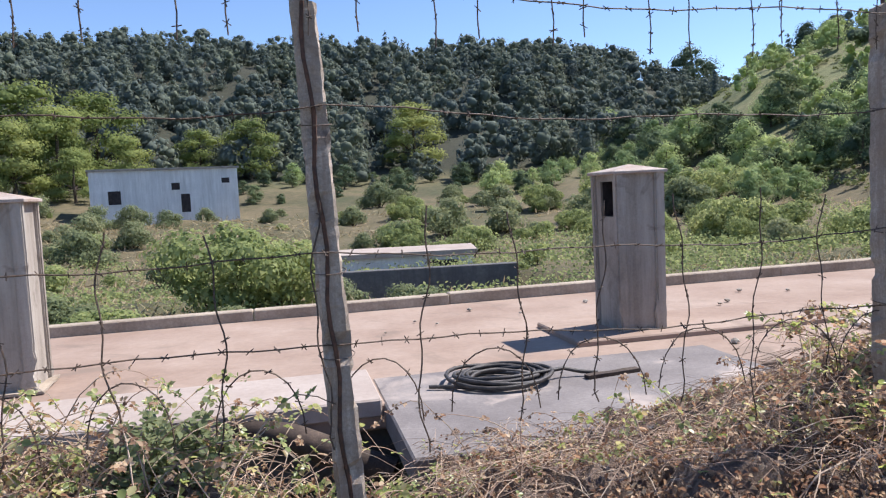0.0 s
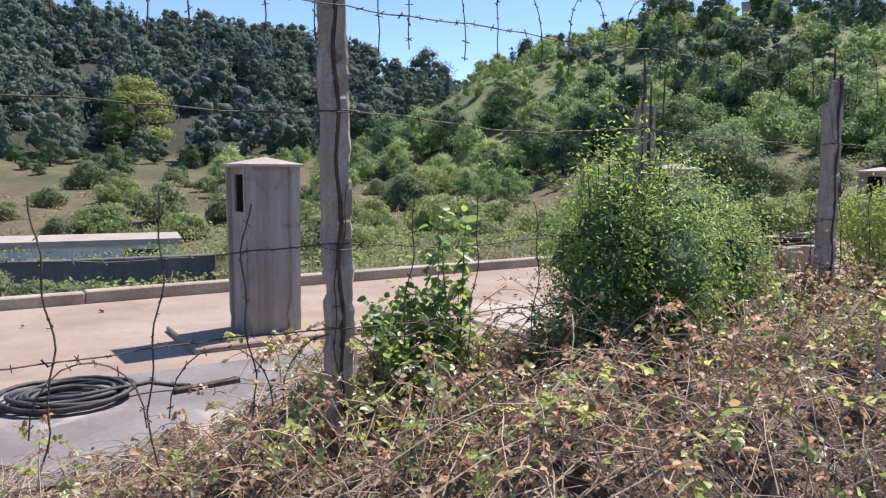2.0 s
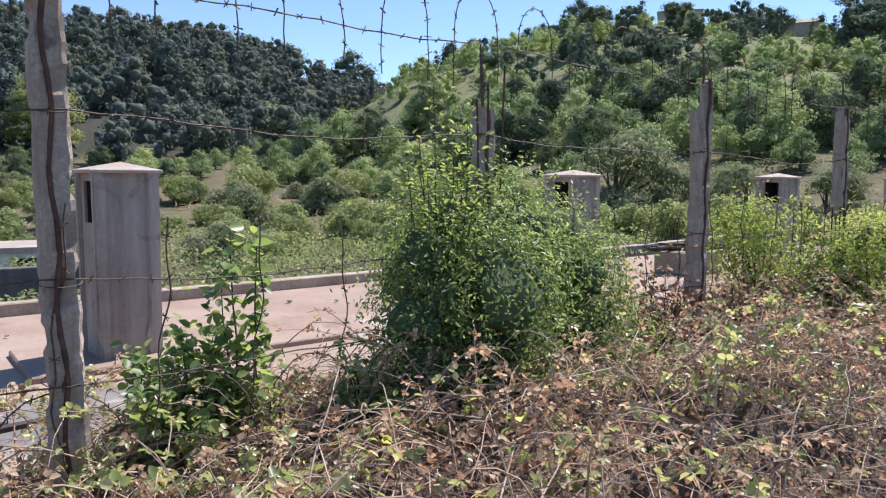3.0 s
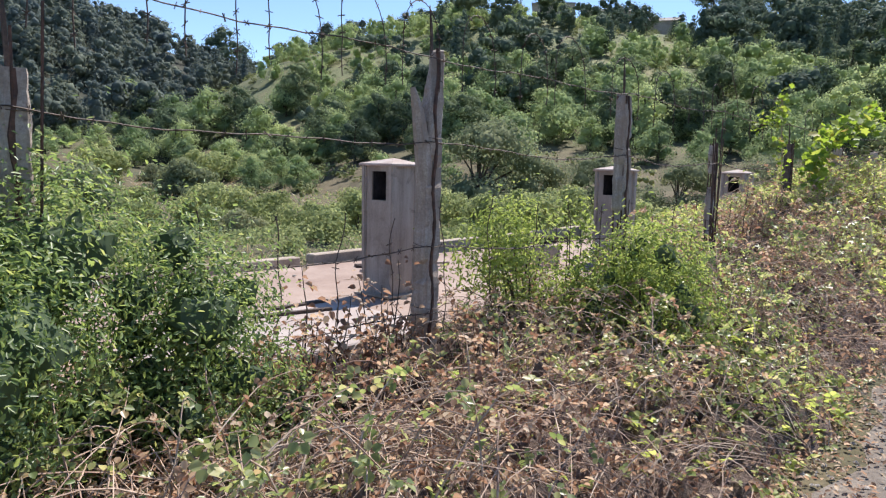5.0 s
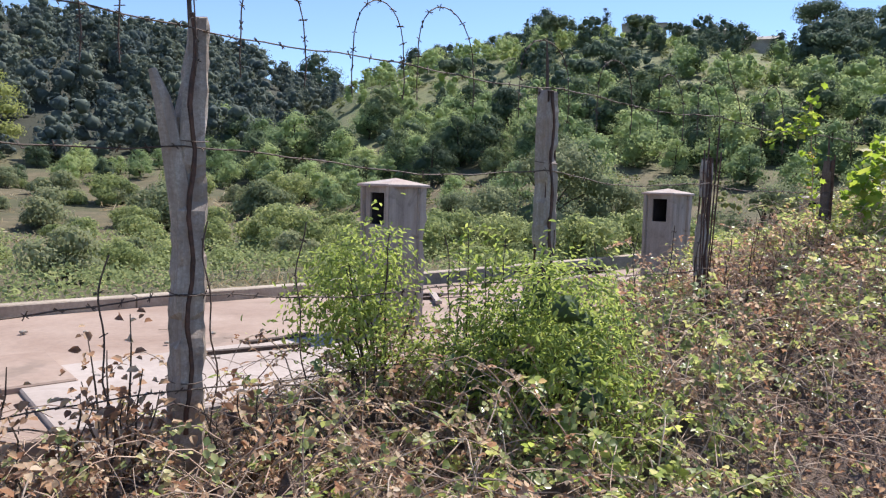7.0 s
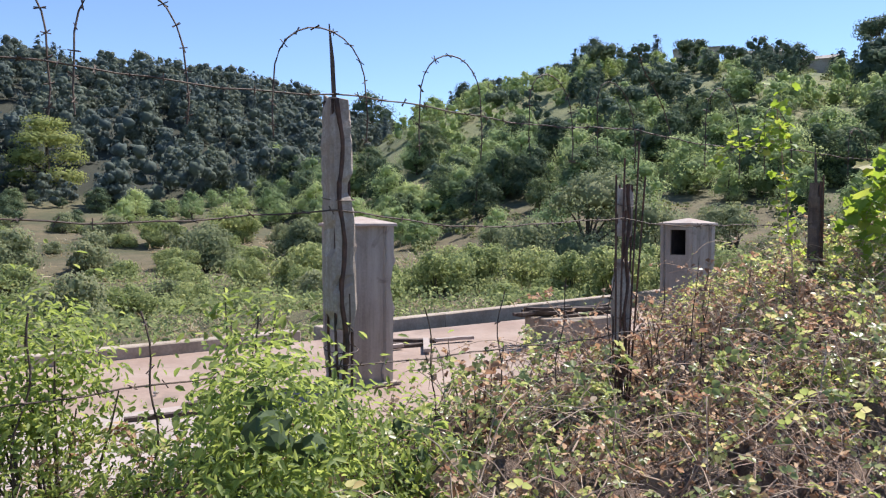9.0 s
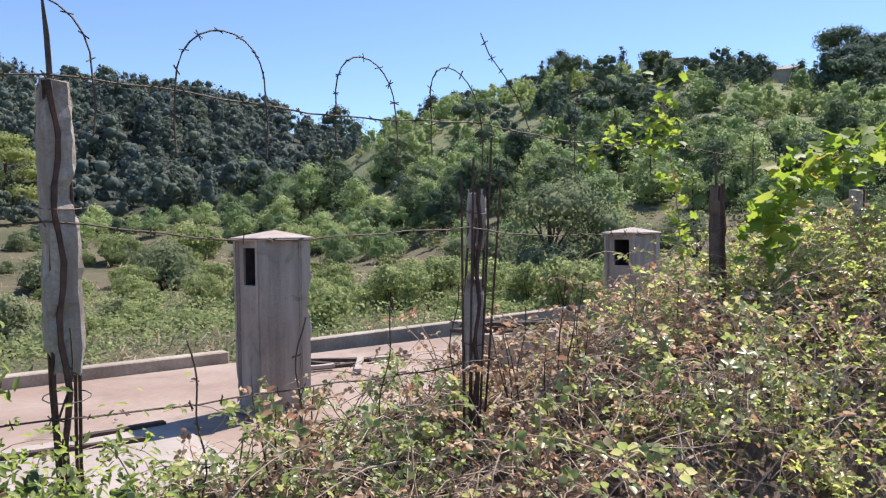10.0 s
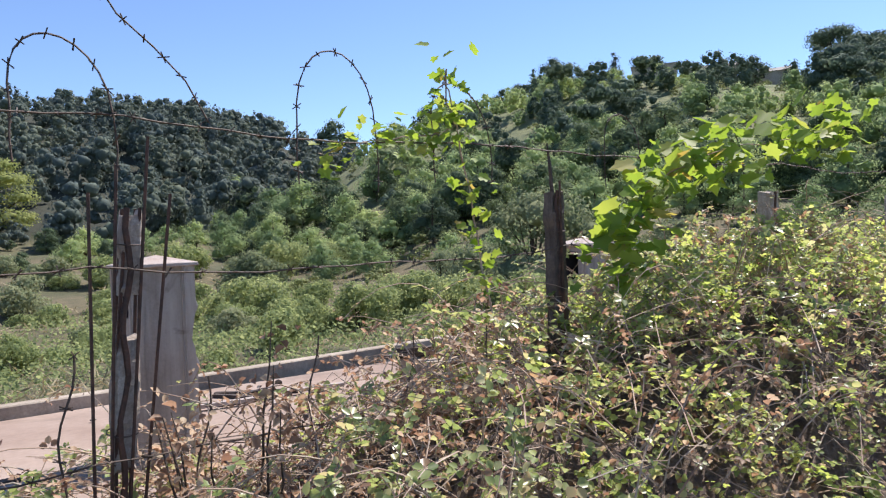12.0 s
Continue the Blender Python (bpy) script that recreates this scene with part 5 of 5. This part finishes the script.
def canes(n, seed):
    """Arching canes that stand clear of the thicket, with leaves along them."""
    r = np.random.default_rng(seed)
    hp = Heap()
    cs, dry = [], []
    done = 0
    while done < n:
        u, v = r.uniform(-3.8, 18), r.uniform(2.3, 5.4)
        if v < path_v(u) + 0.95 or (0.9 < u < 3.4 and r.uniform() < 0.7):
            continue
        g, h = thicket_top(np.array(u), np.array(v))
        if h < 0.12:
            continue
        L, q = r.uniform(0.3, 0.85), r.uniform(0, 2 * math.pi)
        t = np.linspace(0, 1, 9)
        rise = r.uniform(0.12, 0.42)
        bend = r.uniform(0.45, 1.0)
        z = g + h * 0.8 + rise * np.sin(t * math.pi * bend) / max(math.sin(min(math.pi / 2, math.pi * bend)), 0.3) + np.cumsum(r.normal(0, 0.006, 9))
        uu_ = u + L * t * math.cos(q) + np.cumsum(r.normal(0, 0.01, 9))
        vv_ = np.maximum(v + L * t * math.sin(q) * 0.8, path_v(u) + 0.75)
        p = np.stack([uu_ * CU - vv_ * SU, uu_ * SU + vv_ * CU, z], 1)
        hp.add(*tube(p, np.linspace(0.0042, 0.0014, 9), 4))
        k = r.integers(5, 13)
        tt = r.uniform(0.15, 1, k)
        cs.append(np.stack([np.interp(tt, t, p[:, i]) for i in range(3)], 1) + r.normal(0, 0.012, (k, 3)))
        dry.append(np.full(k, r.uniform() < float(dryness(u, v)) * 0.75))
        done += 1
    tagged(hp.make("bramble_canes", M_STEM), "arching bramble canes standing out of the thicket", "brambles", kind="stuff")
    cs, dry = np.concatenate(cs), np.concatenate(dry)
    for name, mat, msk, s0, s1, label in (("cane_leaves", M_BRAMBLE, ~dry, 0.016, 0.042, "bramble leaves on the arching canes"), ("dry_cane_leaves", M_DRYLEAF, dry, 0.013, 0.034, "withered leaves on the arching canes")):
        c = cs[msk]
        tagged(leaf_mesh(name, mat, TRIO, TRIO_F, c, r.uniform(s0, s1, len(c)), turns(len(c), 0.35, r)), label, "brambles", kind="stuff")


canes(1700, 64)


def stems(name, mat, n, seed, label, rad, length, arch=0.25):
    r = np.random.default_rng(seed)
    k = 6
    V, F = [], []
    base = 0
    quad = np.array([(i * 3 + j, i * 3 + (j + 1) % 3, (i + 1) * 3 + (j + 1) % 3, (i + 1) * 3 + j) for i in range(k - 1) for j in range(3)])
    done = 0
    while done < n:
        u, v = r.uniform(-3.8, 19), r.uniform(2.2, 7.4)
        if v < path_v(u) + 0.55:
            continue
        g, h = thicket_top(np.array(u), np.array(v))
        if h < 0.08 or r.uniform() > 0.12 + float(dryness(u, v)):
            continue
        L = r.uniform(*length)
        q = r.uniform(0, 2 * math.pi)
        t = np.linspace(0, 1, k)
        z = g + h * r.uniform(0.6, 1.1) + arch * L * (np.sin(t * math.pi * r.uniform(0.5, 1.0)) - 0.35) + r.normal(0, 0.012, k)
        uu_ = u + L * (t - 0.5) * math.cos(q) + np.cumsum(r.normal(0, 0.012, k))
        vv_ = np.maximum(v + L * (t - 0.5) * math.sin(q) + np.cumsum(r.normal(0, 0.012, k)), path_v(u) + 0.6)
        pts = np.stack([uu_ * CU - vv_ * SU, uu_ * SU + vv_ * CU, z], 1)
        tv, _ = tube(pts, np.linspace(rad * r.uniform(0.7, 1.4), rad * 0.35, k), 3)
        V.append(tv)
        F.append(quad + base)
        base += len(tv)
        done += 1
    tagged(obj(name, np.concatenate(V), np.concatenate(F), mat), label, "stems", kind="stuff")


def thicket_mass():
    us, vs = np.arange(-4, 20.01, 0.09), np.arange(1.8, 7.8, 0.09)
    U, V = np.meshgrid(us, vs, indexing="ij")
    g, h = thicket_top(U, V)
    rr = np.random.default_rng(66).normal(0, 0.04, U.shape)
    Z = np.where(h > 0.07, g + 0.66 * h + rr, g - 0.06)
    pts = np.stack([U * CU - V * SU, U * SU + V * CU, Z], 2).reshape(-1, 3)
    nv = len(vs)
    f = [(i * nv + j, (i + 1) * nv + j, (i + 1) * nv + j + 1, i * nv + j + 1) for i in range(len(us) - 1) for j in range(nv - 1)]
    tagged(obj("bramble_mass", pts, f, M_LITTER), "dense inner mass of dead bramble canes and litter", "brambles", kind="stuff")


thicket_mass()
stems("bramble_stems", M_STEM, 7500, 70, "tangled dry bramble stems", 0.0032, (0.25, 0.9))
stems("fine_twigs", M_STEM, 4200, 71, "fine dry twigs in the brambles", 0.0016, (0.12, 0.4), 0.15)


# fallen leaves along the path's edge
r = np.random.default_rng(77)
n = 9000
u_ = r.uniform(-3, 18, n)
v_ = path_v(u_) + r.normal(0.55, 0.28, n)
c_ = np.stack([u_ * CU - v_ * SU, u_ * SU + v_ * CU], 1)
tagged(leaf_mesh("fallen_leaves", M_DRYLEAF, LEAF * np.array([0.8, 1, 1.5]), LEAF_F, np.concatenate([c_, (ground_z(c_[:, 0], c_[:, 1]) + 0.022 + r.uniform(0, 0.03, n))[:, None]], 1), r.uniform(0.015, 0.045, n), turns(n, 1.2, r)), "dry fallen leaves along the footpath", "litter", kind="stuff")


# shrubs growing in the brambles
def shoot_bush(name, u, v, h, w, mat, n, size, label, seed, shape=LEAF, shoots=26, top_bias=0.6):
    """A shrub of many upright leafy shoots from one foot."""
    r = np.random.default_rng(seed)
    x, y = u * CU - v * SU, u * SU + v * CU
    root = empty(name, pose(x, y, float(ground_z(x, y))), label, "bush")
    hp = Heap()
    cs = []
    for _ in range(shoots):
        q, d = r.uniform(0, 2 * math.pi), w * math.sqrt(r.uniform(0, 1))
        hh = h * r.uniform(0.6, 1.0) * (1 - 0.38 * (d / w) ** 2)
        t = np.linspace(0, 1, 8)
        px = d * math.cos(q) * (0.15 + 0.85 * t ** 0.8) + np.cumsum(r.normal(0, 0.012, 8))
        py = d * math.sin(q) * (0.15 + 0.85 * t ** 0.8) + np.cumsum(r.normal(0, 0.012, 8))
        p = np.stack([px, py, hh * t - 0.03], 1)
        hp.add(*tube(p, np.linspace(0.009, 0.002, 8), 4))
        if shoots <= 14:
            hp.make("stem", M_BARK, root)
            hp = Heap()
        m = n // shoots
        tt = r.uniform(0.12, 1, m) ** top_bias
        c = np.stack([np.interp(tt, t, p[:, k]) for k in range(3)], 1)
        cs.append(c + r.normal(0, 0.045 + 0.03 * h, (m, 3)) * (0.5 + 0.5 * (1 - tt))[:, None])
    if hp.n:
        hp.make("stems", M_BARK, root)["kind"] = "stuff"
    cs = np.concatenate(cs)
    leaf_mesh("foliage", mat, shape, LEAF_F, cs, size * r.uniform(0.6, 1.3, len(cs)), turns(len(cs), 0.5, r), root)
    return root


def leafy_bush(name, u, v, h, w, mat, n, size, label, seed, kind="bushy", stems=16, bare=0.0, inner=0.0):
    """A shrub of branching stems that end in dense leafy masses."""
    r = np.random.default_rng(seed)
    x, y = u * CU - v * SU, u * SU + v * CU
    root = empty(name, pose(x, y, float(ground_z(x, y))), label, "bush")
    p, d, cc, ss, sq = crown_points(kind, n, r)
    grow = np.array([w / 0.55, w / 0.55, h * (1 - bare)])
    lift = np.array([0, 0, h * bare])
    cc = cc * grow + lift
    p = p * grow + lift + r.normal(0, 0.03, p.shape) + d * r.exponential(0.05, len(p))[:, None]
    leaf_mesh("foliage", mat, SLIM, LEAF_F, p, size * r.uniform(0.6, 1.3, len(p)), facing(d + np.array([0, 0, 0.3]), 0.6, r), root)
    # Added solid lumps in shade-dark green paint the gloom behind the leaves.
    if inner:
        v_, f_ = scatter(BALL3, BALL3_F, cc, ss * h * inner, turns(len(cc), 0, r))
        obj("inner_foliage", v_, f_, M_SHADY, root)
    for k in range(stems):
        q = cc[k % len(cc)] + r.normal(0, 0.04, 3)
        t = np.linspace(0, 1, 7)[:, None]
        b = np.array([r.normal(0, 0.04), r.normal(0, 0.04), -0.05])
        pts = b + (q - b) * np.concatenate([t ** 1.3, t ** 1.3, t], 1) + np.cumsum(r.normal(0, 0.008, (7, 3)), 0)
        hp = Heap()
        hp.add(*tube(pts, np.linspace(0.011, 0.003, 7), 5))
        hp.make("stem", M_BARK, root)
    return root


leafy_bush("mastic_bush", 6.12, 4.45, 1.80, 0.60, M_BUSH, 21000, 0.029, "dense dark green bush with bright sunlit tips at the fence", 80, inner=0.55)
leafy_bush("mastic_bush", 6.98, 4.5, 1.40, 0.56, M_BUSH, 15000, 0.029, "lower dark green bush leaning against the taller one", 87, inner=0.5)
shoot_bush("leafy_shoots", 6.05, 4.45, 1.98, 0.42, M_SPRIG, 1500, 0.04, "bright green young shoots rising out of the dark bush", 88, SLIM, 22, 0.3)
shoot_bush("fig_sapling", 4.95, 4.75, 1.3, 0.24, M_BUSH, 240, 0.08, "slender fig sapling with bright leaves", 81, LEAF, 4)
shoot_bush("green_shrub", 4.65, 4.75, 0.85, 0.35, M_BUSH, 1500, 0.055, "small leafy green shrub among the brambles", 82, LEAF, 14)
leafy_bush("feathery_bush", 9.72, 4.8, 1.18, 0.40, M_SPRIG, 4200, 0.036, "airy bright green bush on bare brown stems at the fence", 83, stems=14, bare=0.34)
leafy_bush("feathery_bush", 10.25, 4.05, 1.12, 0.50, M_SPRIG, 8000, 0.036, "bright green feathery bush before the fence", 84, inner=0.35)
leafy_bush("feathery_bush", 10.75, 4.3, 0.95, 0.38, M_SPRIG, 3600, 0.036, "bright green feathery bush before the fence", 89, inner=0.3)
shoot_bush("sapling", 10.45, 4.85, 1.62, 0.16, M_SPRIG, 520, 0.055, "slender bright green sapling beside the fence", 92, SLIM, 5, 0.5)
shoot_bush("green_shrub", 5.5, 4.3, 0.75, 0.3, M_BUSH, 1000, 0.05, "small leafy green shrub among the brambles", 85, SLIM, 12)
for k, (u, v, h) in enumerate(((7.35, 4.55, 0.85), (7.75, 4.7, 0.95), (8.05, 4.45, 0.8), (8.35, 4.75, 0.9), (8.85, 4.5, 0.7), (3.75, 4.3, 0.6), (11.6, 4.7, 1.0), (13.0, 4.5, 1.25))):
    shoot_bush("dead_weed", u, v, h, 0.30, M_DRYLEAF, 260, 0.045, "dead brown weed with curled leaves among the brambles", 100 + k, LEAF * np.array([0.9, 1, 2.6]), 9, 0.8)
shoot_bush("green_shrub", 0.35, 4.6, 0.6, 0.32, M_OLIVE, 1500, 0.05, "low grey-green shrub at the foot of the fence", 86, LEAF, 14)


# vine climbing on the fence
VINE_L = [(-0.22, -0.08, 0.03), (-0.5, 0.12, 0.08), (-0.34, 0.34, 0.06), (-0.5, 0.62, 0.05), (-0.2, 0.7, 0.03)]
VINE = np.array([(0, 0.05, 0)] + VINE_L + [(0, 1, -0.1)] + [(-x, y, z) for x, y, z in VINE_L])
VINE_F = [(0, 6, 5, 4, 3, 2, 1), (0, 7, 8, 9, 10, 11, 6)]


def vine(name, pts, n, size, spread, label, seed):
    r = np.random.default_rng(seed)
    pts = np.array(pts, float)
    t = np.linspace(0, 1, len(pts))
    tt = np.linspace(0, 1, len(pts) * 5)
    p = np.stack([np.interp(tt, t, pts[:, k]) for k in range(3)], 1) + r.normal(0, 0.008, (len(tt), 3))
    root = empty(name, LOCAL, label, "vine")
    hp = Heap()
    hp.add(*tube(p, np.linspace(0.006, 0.002, len(tt)), 4))
    hp.make("stem", M_STEM, root)
    q = r.uniform(0.05, 1, n)
    c = np.stack([np.interp(q, tt, p[:, k]) for k in range(3)], 1) + r.normal(0, spread, (n, 3)) * np.array([1, 0.7, 1])
    leaf_mesh("leaves", M_VINE, VINE, VINE_F, c, size * r.uniform(0.55, 1.25, n), turns(n, 0.5, r), root)
    return root


vine("vine", [(15.0, 4.4, 1.25), (15.08, 4.4, 1.6), (15.38, 4.38, 1.86), (15.9, 4.35, 2.02), (16.8, 4.35, 2.12), (17.6, 4.35, 2.26)], 300, 0.115, 0.095, "bright yellow-green grape vine hanging over the fence", 90)
vine("vine", [(14.25, 4.5, 1.1), (14.15, 4.5, 1.55), (14.1, 4.5, 1.85), (14.0, 4.5, 2.3), (14.05, 4.5, 2.03), (13.9, 4.5, 2.0), (13.6, 4.52, 1.95), (13.4, 4.55, 1.9)], 190, 0.055, 0.06, "yellowing vine shoot climbing over the top strand", 91)
